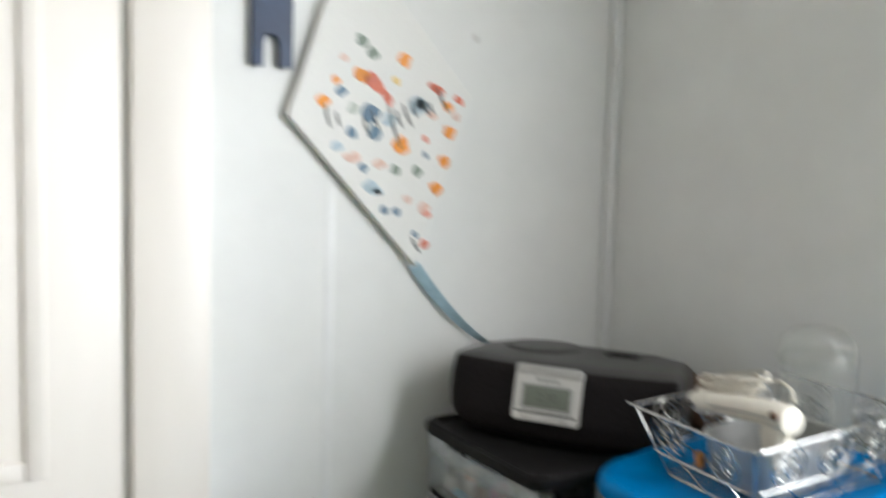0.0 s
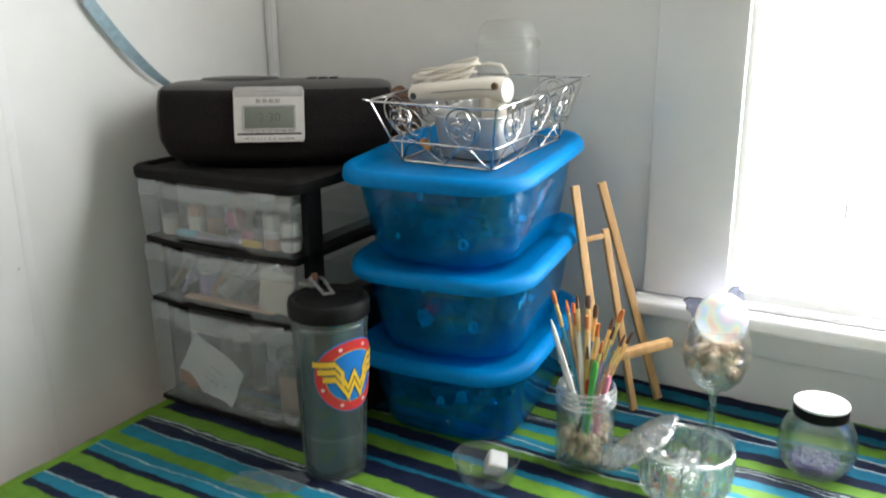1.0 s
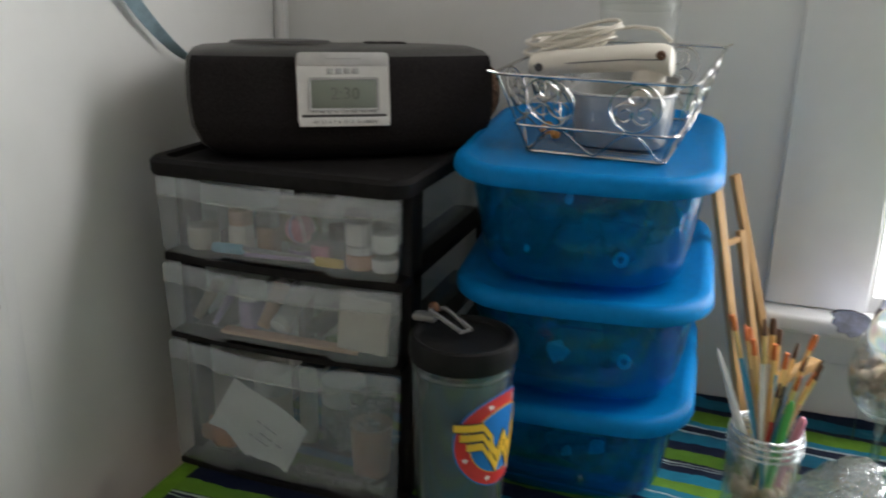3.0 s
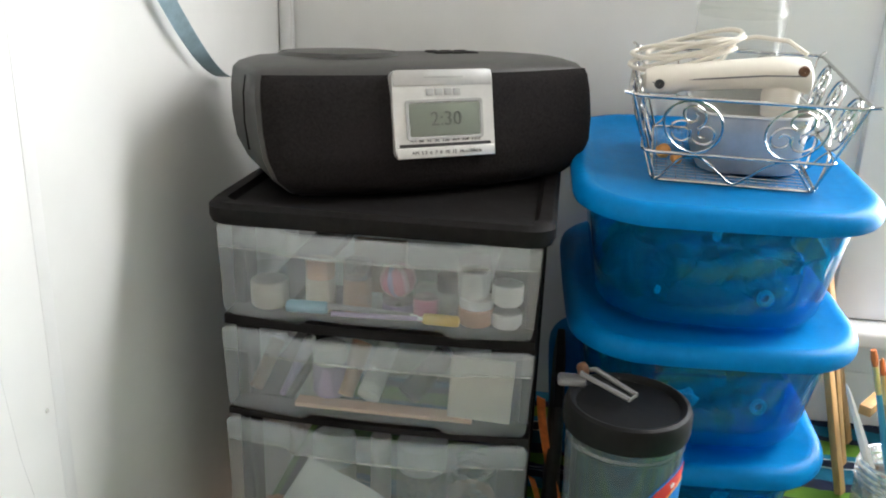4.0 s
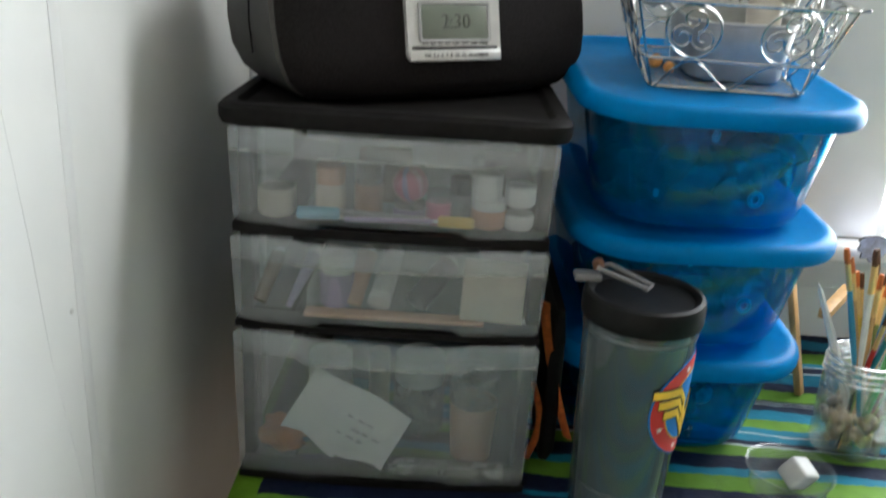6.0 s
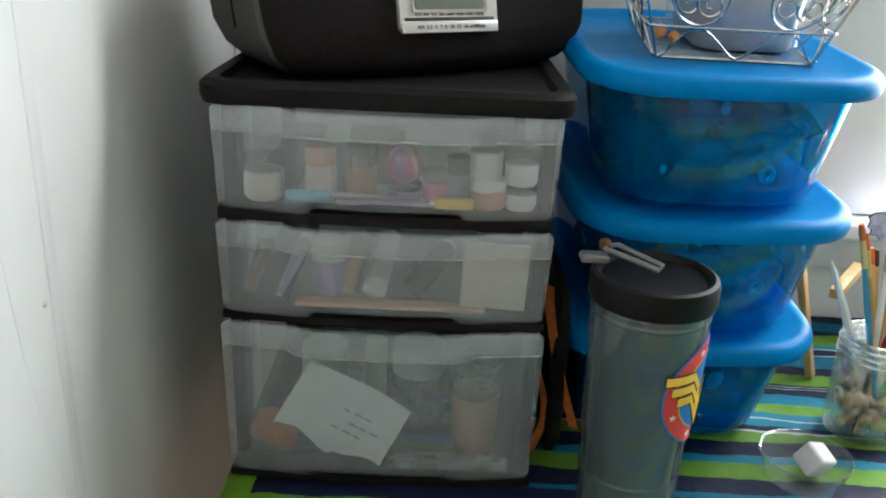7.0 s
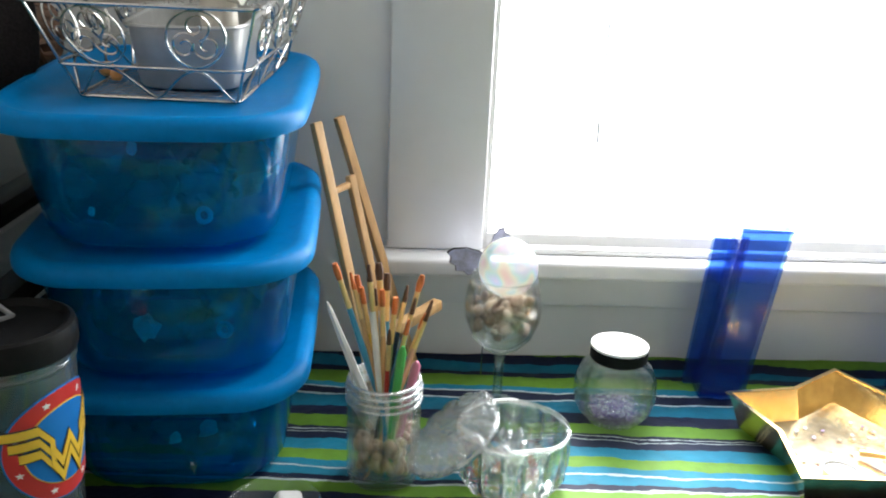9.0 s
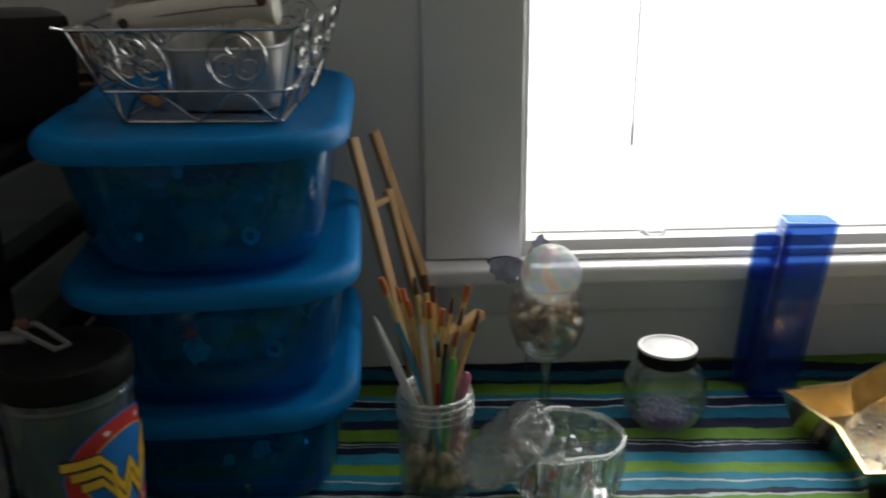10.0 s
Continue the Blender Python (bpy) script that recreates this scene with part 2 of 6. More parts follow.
def pearl_material():
    m, nt, out = mat("iridescent_glass")
    lw = node(nt, "ShaderNodeLayerWeight", Blend=0.5)
    mp = coords(nt)
    nz = node(nt, "ShaderNodeTexNoise", Scale=38.0, Detail=1.0)
    nt.links.new(mp.outputs[0], nz.inputs["Vector"])
    r = ramp(nt, [(0.3, (0.7, 0.46, 0.4)), (0.42, (0.66, 0.64, 0.46)), (0.5, (0.44, 0.64, 0.6)), (0.6, (0.5, 0.52, 0.74)), (0.72, (0.7, 0.48, 0.62))])
    nt.links.new(nz.outputs["Fac"], r.inputs[0])
    p = node(nt, "ShaderNodeBsdfPrincipled", Roughness=0.12)
    p.inputs["Coat Weight"].default_value = 0.6
    nt.links.new(r.outputs[0], p.inputs["Base Color"])
    tl = nt.nodes.new("ShaderNodeBsdfTranslucent")
    nt.links.new(r.outputs[0], tl.inputs[0])
    tr = node(nt, "ShaderNodeBsdfTransparent")
    m1 = node(nt, "ShaderNodeMixShader", Fac=0.4)
    nt.links.new(p.outputs[0], m1.inputs[1])
    nt.links.new(tl.outputs[0], m1.inputs[2])
    m2 = node(nt, "ShaderNodeMixShader", Fac=0.5)
    nt.links.new(m1.outputs[0], m2.inputs[1])
    nt.links.new(tr.outputs[0], m2.inputs[2])
    nt.links.new(m2.outputs[0], out.inputs[0])
    return m


M_PEARL = pearl_material()

GREEN, TEAL, NAVY, PALE, AQUA = (0.125, 0.265, 0.025), (0.005, 0.125, 0.205), (0.006, 0.011, 0.036), (0.42, 0.5, 0.5), (0.011, 0.185, 0.285)
# stripes of the cloth, from the wall towards the room: width in millimetres and colour
BACK = [(6, GREEN), (15, NAVY), (18, TEAL), (10, NAVY), (28, GREEN), (11, AQUA), (3, PALE), (18, NAVY), (2, PALE), (29, TEAL), (22, NAVY), (23, GREEN), (5, NAVY),
        (2, PALE), (4, NAVY), (2, PALE), (14, NAVY), (21, AQUA), (20, GREEN), (11, AQUA), (2, PALE), (14, AQUA), (9, NAVY), (2, PALE), (19, GREEN), (24, NAVY), (14, AQUA), (24, GREEN), (28, NAVY)]
FRONT = [(8, TEAL), (30, NAVY), (24, GREEN), (3, NAVY), (3, PALE), (4, NAVY), (2, PALE), (22, NAVY), (2, PALE), (24, AQUA), (22, GREEN), (14, AQUA), (2, PALE), (15, AQUA), (11, NAVY),
         (24, GREEN), (26, NAVY), (2, PALE), (20, AQUA), (15, NAVY), (34, GREEN), (2, PALE), (20, AQUA), (25, NAVY), (2, PALE), (22, AQUA), (20, NAVY), (30, GREEN)]


def cloth_material():
    m, nt, out = mat("striped_cotton")
    tc = nt.nodes.new("ShaderNodeTexCoord")
    sep = nt.nodes.new("ShaderNodeSeparateXYZ")
    nt.links.new(tc.outputs["Object"], sep.inputs[0])

    def wobble(scale, amount, stretch):
        mp = nt.nodes.new("ShaderNodeMapping")
        mp.inputs["Scale"].default_value = stretch
        nt.links.new(tc.outputs["Object"], mp.inputs["Vector"])
        n = node(nt, "ShaderNodeTexNoise", Scale=scale, Detail=4.0, Roughness=0.6)
        nt.links.new(mp.outputs[0], n.inputs["Vector"])
        s = nt.nodes.new("ShaderNodeMath")
        s.operation = "MULTIPLY_ADD"
        s.inputs[1].default_value, s.inputs[2].default_value = amount, -amount / 2
        nt.links.new(n.outputs["Fac"], s.inputs[0])
        return s

    def add(a, b, op="ADD"):
        x = nt.nodes.new("ShaderNodeMath")
        x.operation = op
        for i, v in enumerate((a, b)):
            if isinstance(v, (int, float)):
                x.inputs[i].default_value = v
            else:
                nt.links.new(v, x.inputs[i])
        return x.outputs[0]

    slant = add(add(sep.outputs["X"], -0.95), 0.035, "MULTIPLY")
    y = add(add(add(sep.outputs["Y"], slant), wobble(9.0, 0.018, (1, 3.0, 1)).outputs[0]), wobble(60.0, 0.006, (1, 2.0, 1)).outputs[0])
    depth = add(y, -1.0, "MULTIPLY")
    split = sum(w for w, _ in BACK) / 1000
    picks = []
    for stripes, start in ((BACK, 0.0), (FRONT, split)):
        total = sum(w for w, _ in stripes) / 1000
        frac = add(add(depth, -start), 1.0 / total, "MULTIPLY")
        stops, at = [], 0.0
        for w, c in stripes:
            stops.append((at / 1000 / total, c))
            at += w
        r = ramp(nt, stops, True)
        nt.links.new(frac, r.inputs[0])
        picks.append(r)
    both = nt.nodes.new("ShaderNodeMixRGB")
    nt.links.new(add(depth, split, "GREATER_THAN"), both.inputs[0])
    nt.links.new(picks[0].outputs[0], both.inputs[1])
    nt.links.new(picks[1].outputs[0], both.inputs[2])
    r = both
    edge = node(nt, "ShaderNodeMath")
    edge.operation = "LESS_THAN"
    nt.links.new(add(sep.outputs["X"], wobble(30.0, 0.006, (1, 1, 1)).outputs[0]), edge.inputs[0])
    edge.inputs[1].default_value = 0.094
    hem = nt.nodes.new("ShaderNodeMixRGB")
    hem.inputs[2].default_value = rgba((0.15, 0.31, 0.02))
    nt.links.new(edge.outputs[0], hem.inputs[0])
    nt.links.new(r.outputs[0], hem.inputs[1])
    nz = node(nt, "ShaderNodeTexNoise", Scale=55.0, Detail=5.0)
    nt.links.new(tc.outputs["Object"], nz.inputs["Vector"])
    fade = ramp(nt, [(0.3, (0.78, 0.78, 0.78)), (0.7, (1, 1, 1))])
    nt.links.new(nz.outputs["Fac"], fade.inputs[0])
    mul = nt.nodes.new("ShaderNodeMixRGB")
    mul.blend_type = "MULTIPLY"
    mul.inputs[0].default_value = 1.0
    nt.links.new(hem.outputs[0], mul.inputs[1])
    nt.links.new(fade.outputs[0], mul.inputs[2])
    p = node(nt, "ShaderNodeBsdfPrincipled", Roughness=0.62)
    p.inputs["Specular IOR Level"].default_value = 0.22
    nt.links.new(mul.outputs[0], p.inputs["Base Color"])
    weave = node(nt, "ShaderNodeTexNoise", Scale=900.0, Detail=1.0)
    nt.links.new(tc.outputs["Object"], weave.inputs["Vector"])
    b = node(nt, "ShaderNodeBump", Strength=0.25, Distance=0.0006)
    nt.links.new(weave.outputs["Fac"], b.inputs["Height"])
    folds = node(nt, "ShaderNodeTexNoise", Scale=26.0, Detail=3.0, Roughness=0.55, Distortion=0.8)
    nt.links.new(tc.outputs["Object"], folds.inputs["Vector"])
    b2 = node(nt, "ShaderNodeBump", Strength=0.55, Distance=0.006)
    nt.links.new(folds.outputs["Fac"], b2.inputs["Height"])
    nt.links.new(b.outputs[0], b2.inputs["Normal"])
    nt.links.new(b2.outputs[0], p.inputs["Normal"])
    nt.links.new(p.outputs[0], out.inputs[0])
    return m


M_STRIPED = cloth_material()


def glow(name, color, strength):
    m, nt, out = mat(name)
    e = node(nt, "ShaderNodeEmission", Strength=strength)
    e.inputs["Color"].default_value = rgba(color)
    nt.links.new(e.outputs[0], out.inputs[0])
    return m


# ---- mesh helpers ----
def mesh_ob(name, bm, material, smooth=40.0):
    bmesh.ops.recalc_face_normals(bm, faces=bm.faces[:])
    me = bpy.data.meshes.new(name)
    bm.to_mesh(me)
    bm.free()
    me.materials.append(material)
    if smooth:
        me.shade_smooth()
        me.set_sharp_from_angle(angle=radians(smooth))
    return new(name, me)


def part(name, bm, material, parent, label="", smooth=40.0):
    ob = mesh_ob(name, bm, material, smooth)
    ob.parent = parent
    return tagged(ob, label) if label else ob


def thing(name, m, label, category, group=""):
    ob = new(name)
    ob.empty_display_size = 0.02
    ob.matrix_basis = m
    return tagged(ob, label, category, group)


def solo(name, bm, material, m, label, category, group="", smooth=40.0, kind=""):
    ob = mesh_ob(name, bm, material, smooth)
    ob.matrix_basis = m
    return tagged(ob, label, category, group, kind)


def fixed(name, bm, material, label, smooth=40.0):
    return tagged(mesh_ob(name, bm, material, smooth), label, name.split("_")[0], kind="structure")


def box(bm, lo, hi, bevel=0.0, seg=2):
    ret = bmesh.ops.create_cube(bm, size=1.0)
    vs = ret["verts"]
    c = [(a + b) / 2 for a, b in zip(lo, hi)]
    s = [abs(b - a) for a, b in zip(lo, hi)]
    for v in vs:
        v.co = Vector((c[0] + v.co.x * s[0], c[1] + v.co.y * s[1], c[2] + v.co.z * s[2]))
    if bevel:
        es = list({e for v in vs for e in v.link_edges})
        bmesh.ops.bevel(bm, geom=es, offset=bevel, segments=seg, affect="EDGES", profile=0.5)
    return bm


def B(lo, hi, bevel=0.0, seg=2):
    return box(bmesh.new(), lo, hi, bevel, seg)


def loops(bm, sections, cap0=True, cap1=True, closed=True):
    """Skins rows of points, each a closed loop."""
    rows = [[bm.verts.new(p) for p in s] for s in sections]
    n = len(rows[0])
    for a, b in zip(rows, rows[1:]):
        for i in range(n if closed else n - 1):
            j = (i + 1) % n
            bm.faces.new((a[i], a[j], b[j], b[i]))
    if cap0:
        bm.faces.new(rows[0][::-1])
    if cap1:
        bm.faces.new(rows[-1])
    return bm


def lathe(profile, seg=32, cap0=False, cap1=False, bm=None):
    bm = bm or bmesh.new()
    sections = []
    for r, z in profile:
        r = max(r, 0.0003)
        sections.append([(r * math.cos(2 * math.pi * i / seg), r * math.sin(2 * math.pi * i / seg), z) for i in range(seg)])
    return loops(bm, sections, cap0, cap1)


def rrect(w, d, r, z, n=6, cx=0.0, cy=0.0):
    pts = []
    r = min(r, w / 2 - 1e-4, d / 2 - 1e-4)
    for k, (sx, sy) in enumerate(((1, 1), (-1, 1), (-1, -1), (1, -1))):
        for i in range(n + 1):
            a = math.pi / 2 * (k + i / n)
            pts.append((cx + sx * (w / 2 - r) + r * math.cos(a), cy + sy * (d / 2 - r) + r * math.sin(a), z))
    return pts


def tube(bm, pts, r, seg=6, closed=False, taper=None):
    pts = [Vector(p) for p in pts]
    n = len(pts)
    rows = []
    up = None
    for i, p in enumerate(pts):
        a = pts[(i - 1) % n] if (closed or i > 0) else p
        b = pts[(i + 1) % n] if (closed or i < n - 1) else p
        t = (b - a).normalized()
        if up is None:
            up = Vector((0, 0, 1)) if abs(t.z) < 0.9 else Vector((1, 0, 0))
        s = t.cross(up).normalized()
        up = s.cross(t).normalized()
        rr = r if taper is None else r * taper[i]
        rows.append([bm.verts.new(p + rr * (math.cos(2 * math.pi * k / seg) * s + math.sin(2 * math.pi * k / seg) * up)) for k in range(seg)])
    pairs = list(zip(rows, rows[1:]))
    if closed:
        pairs.append((rows[-1], rows[0]))
    for a, b in pairs:
        for k in range(seg):
            j = (k + 1) % seg
            bm.faces.new((a[k], a[j], b[j], b[k]))
    if not closed:
        bm.faces.new(rows[0][::-1])
        bm.faces.new(rows[-1])
    return bm


def stick(a, b, r0, r1, seg=8):
    return tube(bmesh.new(), [a, b], 1.0, seg, taper=[r0, r1])


def blob(r, seed, rough=0.3, squash=(1, 1, 1), level=3):
    bm = bmesh.new()
    bmesh.ops.create_icosphere(bm, subdivisions=level, radius=1.0)
    off = Vector((seed * 3.7, seed * 1.3, seed * 2.1))
    for v in bm.verts:
        k = 1 + rough * noise.noise(v.co * 1.6 + off) + rough * 0.5 * noise.noise(v.co * 4.0 + off)
        v.co = Vector((v.co.x * squash[0], v.co.y * squash[1], v.co.z * squash[2])) * (r * k)
    return bm


def sheet(fn, nu, nv, thick):
    """A closed sheet: fn(u, v) gives the front point and its outward normal, u and v from 0 to 1."""
    bm = bmesh.new()
    front, back = [], []
    for j in range(nv + 1):
        fr, br = [], []
        for i in range(nu + 1):
            p, n = fn(i / nu, j / nv)
            p, n = Vector(p), Vector(n)
            fr.append(bm.verts.new(p))
            br.append(bm.verts.new(p - n * thick))
        front.append(fr)
        back.append(br)
    for j in range(nv):
        for i in range(nu):
            bm.faces.new((front[j][i], front[j][i + 1], front[j + 1][i + 1], front[j + 1][i]))
            bm.faces.new((back[j][i], back[j + 1][i], back[j + 1][i + 1], back[j][i + 1]))
    for i in range(nu):
        bm.faces.new((front[0][i], back[0][i], back[0][i + 1], front[0][i + 1]))
        bm.faces.new((front[nv][i], front[nv][i + 1], back[nv][i + 1], back[nv][i]))
    for j in range(nv):
        bm.faces.new((front[j][0], front[j + 1][0], back[j + 1][0], back[j][0]))
        bm.faces.new((front[j][nu], back[j][nu], back[j + 1][nu], front[j + 1][nu]))
    return bm


def words(text, size, m, parent, material, name="lettering"):
    cu = bpy.data.curves.new(name, "FONT")
    cu.body, cu.size, cu.align_x, cu.align_y, cu.extrude, cu.resolution_u = text, size, "CENTER", "CENTER", 0.0002, 2
    tmp = bpy.data.objects.new(name, cu)
    me = bpy.data.meshes.new_from_object(tmp)
    bpy.data.objects.remove(tmp)
    me.materials.clear()
    me.materials.append(material)
    ob = new(name, me)
    ob.parent = parent
    ob.matrix_basis = m
    return ob


TABLE = 0.75

# ---- the room ----
RX, RY, RZ = 3.4, -3.2, 2.45
WX0, WX1, WZ0, WZ1 = 0.816, 1.68, 0.925, 2.1
fixed("floor", B((-0.1, RY - 0.1, -0.08), (RX + 0.1, 0.12, 0.0)), M_FLOOR, "worn brown wooden board floor")
fixed("ceiling", B((-0.1, RY - 0.1, RZ), (RX + 0.1, 0.12, RZ + 0.1)), M_CEIL, "plain white painted ceiling")
fixed("wall_west", B((-0.1, RY, 0), (0.0, 0.12, RZ)), M_WALL, "white painted panelled wall with stains and seams")
# East and south walls are out of view, added and toned to bounce light.
fixed("wall_east", B((RX, RY, 0), (RX + 0.1, 0.12, RZ)), M_FARWALL, "unseen beige wall toned to bounce light into the room")
fixed("wall_south", B((0.0, RY - 0.1, 0), (RX, RY, RZ)), M_FARWALL, "unseen beige wall toned to bounce light into the room")
wn_bm = bmesh.new()
for lo, hi in (((0.0, 0, 0), (WX0, 0.12, RZ)), ((WX1, 0, 0), (RX, 0.12, RZ)), ((WX0, 0, 0), (WX1, 0.12, WZ0)), ((WX0, 0, WZ1), (WX1, 0.12, RZ))):
    box(wn_bm, lo, hi)
fixed("wall_north", wn_bm, M_WALL, "white painted wall with a bright window opening", smooth=0)


def seam(name, pts, r, mat_, label):
    fixed(name, tube(bmesh.new(), pts, r, 6), mat_, label)


# raised cover strips on the west wall and the caulked corner
fixed("trim_strip", B((0.0, -0.532, 0.0), (0.0005, -0.518, RZ), 0.0002), M_TRIM, "thin white painted cover strip over a wall seam")
fixed("trim_corner", B((0.0, -0.02, 0.0), (0.016, 0.0, RZ), 0.006, 3), M_TRIM, "white painted corner bead with a hairline crack")


def crack(x, y, z0, z1, seed, axis):
    pts = []
    rnd = random.Random(seed)
    n = 14
    for i in range(n + 1):
        w = rnd.uniform(-0.002, 0.002)
        pts.append((x + (w if axis == "x" else 0), y + (w if axis == "y" else 0), z0 + (z1 - z0) * i / n))
    return tube(bmesh.new(), pts, 0.0005, 5)


fixed("trim_crack", crack(0.017, -0.0205, 1.2, 1.72, 3, "x"), M_CRACK_SHADE, "hairline crack along the caulked corner")
fixed("trim_ridge", tube(bmesh.new(), [(0.0, -0.60, 1.14), (0.0, -0.585, 1.05), (0.0, -0.575, 0.97), (0.0, -0.55, 0.86), (0.0, -0.54, 0.8)], 0.0003, 6), M_TRIM, "faint painted ridge in the wall paper")


def nail_mark(y, z, r):
    bm = lathe([(0.0003, 0.0012), (r * 0.7, 0.001), (r, 0.0)], 10)
    solo("nail_hole", bm, M_CRACK_SHADE, pose(0.0, y, z, 0, 90, 0), "small dark nail hole in the white wall", "nail hole", "wall marks")


nail_mark(-0.541, 0.988, 0.0022)
nail_mark(-0.287, 1.68, 0.006)

# cream door and its casing in the west wall
casing = bmesh.new()
box(casing, (0.0, -0.80, 0.0), (0.018, -0.700, 2.1), 0.004)
box(casing, (0.0, -1.72, 2.1), (0.018, -0.700, 2.2), 0.004)
box(casing, (0.0, -1.72, 0.0), (0.018, -1.61, 2.1), 0.004)
fixed("door_casing", casing, M_DOOR, "cream painted flat door casing with runs of paint")
door = tagged(new("door_1"), "closed cream painted panel door beside its casing", "door", kind="structure")
part("door_slab", B((0.001, -1.6, 0.01), (0.010, -0.811, 2.09), 0.002), M_DOOR, door)
for z0, z1 in ((0.25, 0.95), (1.08, 1.95)):
    bm = bmesh.new()
    box(bm, (0.0, -1.48, z0), (0.017, -1.455, z1), 0.004)
    box(bm, (0.0, -0.925, z0), (0.017, -0.90, z1), 0.004)
    box(bm, (0.0, -1.455, z0), (0.017, -0.925, z0 + 0.025), 0.004)
    box(bm, (0.0, -1.455, z1 - 0.025), (0.017, -0.925, z1), 0.004)
    part("panel_moulding", bm, M_DOOR, door)

# window
window = tagged(new("window_1"), "white painted sash window with bright daylight behind it", "window", kind="structure")
bm = bmesh.new()
box(bm, (WX0 - 0.125, -0.016, 0.907), (WX0 - 0.006, 0.0, WZ1 + 0.11), 0.003)
part("casing_side", bm, M_TRIM, window)
part("casing_side", B((WX1 + 0.006, -0.016, 0.907), (WX1 + 0.125, 0.0, WZ1 + 0.11), 0.003), M_TRIM, window)
part("casing_head", B((WX0 - 0.006, -0.016, WZ1 + 0.006), (WX1 + 0.006, 0.0, WZ1 + 0.11), 0.003), M_TRIM, window)
part("window_sill", B((WX0 - 0.14, -0.052, 0.883), (WX1 + 0.14, 0.0, 0.906), 0.006, 3), M_TRIM, window)
part("window_sill", B((WX0 + 0.002, 0.0, 0.895), (WX1 - 0.002, 0.05, 0.904), 0.002), M_TRIM, window)
part("sill_moulding", B((WX0 + 0.004, -0.024, 0.9062), (WX1 - 0.004, -0.010, 0.915), 0.003), M_TRIM, window)
part("apron", B((WX0 - 0.12, -0.012, 0.833), (WX1 + 0.12, 0.0, 0.883), 0.003), M_TRIM, window)
part("jamb", B((WX0 - 0.004, 0.002, WZ0), (WX0 + 0.002, 0.118, WZ1), 0.001), M_TRIM, window)
part("jamb", B((WX1 - 0.012, 0.002, WZ0), (WX1 + 0.004, 0.118, WZ1), 0.002), M_TRIM, window)
sash = bmesh.new()
box(sash, (WX0 + 0.012, 0.03, 0.905), (WX1 - 0.012, 0.075, 0.928), 0.003)
box(sash, (WX0 + 0.003, 0.06, 0.928), (WX0 + 0.008, 0.07, 1.5), 0.001)
box(sash, (WX1 - 0.022, 0.04, 0.928), (WX1 - 0.012, 0.07, 1.5), 0.002)
box(sash, (WX0 + 0.012, 0.04, 1.5), (WX1 - 0.012, 0.07, 1.535), 0.002)
part("sash_frame", sash, M_TRIM, window)
part("sash_stop", B((WX0 + 0.012, 0.014, 0.904), (WX1 - 0.012, 0.026, 0.916), 0.002), M_TRIM, window)
lift = bmesh.new()
box(lift, (0.965, 0.02, 0.909), (1.0, 0.029, 0.928), 0.003)
tube(lift, [(0.968, 0.018, 0.930), (0.975, 0.01, 0.924), (0.99, 0.01, 0.924), (0.997, 0.018, 0.930)], 0.0025, 6)
part("sash_lift", lift, M_TRIM, window, "small cream sash lift")
pane = part("pane", B((WX0 + 0.018, 0.054, 0.924), (WX1 - 0.018, 0.057, 2.09)), M_PANE, window)
pane.visible_shadow = False
cord = thing("blind_cord", pose(0.949, 0.0, 1.055), "thin grey blind cord hanging before the window", "cord")
part("string", tube(bmesh.new(), [(0.0, 0.022, 0.0), (0.002, 0.022, 0.3), (-0.004, 0.022, 0.7), (0.0, 0.022, 1.05)], 0.0013, 8), M_CLIP, cord)
part("tassel", lathe([(0.0016, 0.012), (0.0022, 0.006), (0.0024, -0.012), (0.0012, -0.018)], 10, True, True), M_TRIM, cord).matrix_basis = pose(0, 0.022, 0)

backdrop = fixed("backdrop", B((-6.0, 4.0, -3.0), (9.0, 4.05, 3.4)), glow("hazy_daylight", (0.97, 0.985, 1.0), 7.0), "hazy white sky beyond the window", 0)
fixed("ground", B((-30, 0.6, -0.6), (30, 60, -0.5)), surface("lawn", (0.08, 0.11, 0.04), 0.9, grain=3.0, vary=0.4, bump=0.2), "pale lawn outside the house", 0)

# ---- the table and its cloth ----
table = thing("table", pose(0, 0, 0), "plain wooden table under a striped cloth", "table")
part("tabletop", B((0.085, -0.80, 0.715), (1.95, -0.012, 0.742), 0.004), M_WOOD, table)
for x, y in ((0.13, -0.75), (1.9, -0.75), (0.13, -0.06), (1.9, -0.06)):
    part("leg", B((x - 0.025, y - 0.025, 0.0), (x + 0.025, y + 0.025, 0.715), 0.004), M_WOOD, table)


def cloth_point(u, v):
    x, y = 0.066 + u * (1.97 - 0.066), -0.815 + v * 0.811
    z = TABLE + 0.0016 * noise.noise(Vector((x * 9, y * 7, 0))) + 0.0016 * noise.noise(Vector((x * 25, y * 22, 3))) + 0.0009 * noise.noise(Vector((x * 60, y * 45, 7)))
    if x < 0.085:
        z -= (0.085 - x) * 0.35
    if y > -0.03:
        z += (y + 0.03) * 0.35
    return (x, y, z), (0, 0, 1)


solo("tablecloth", sheet(cloth_point, 170, 84, 0.0025), M_STRIPED, Matrix(), "green, teal and navy striped cotton tablecloth", "tablecloth")

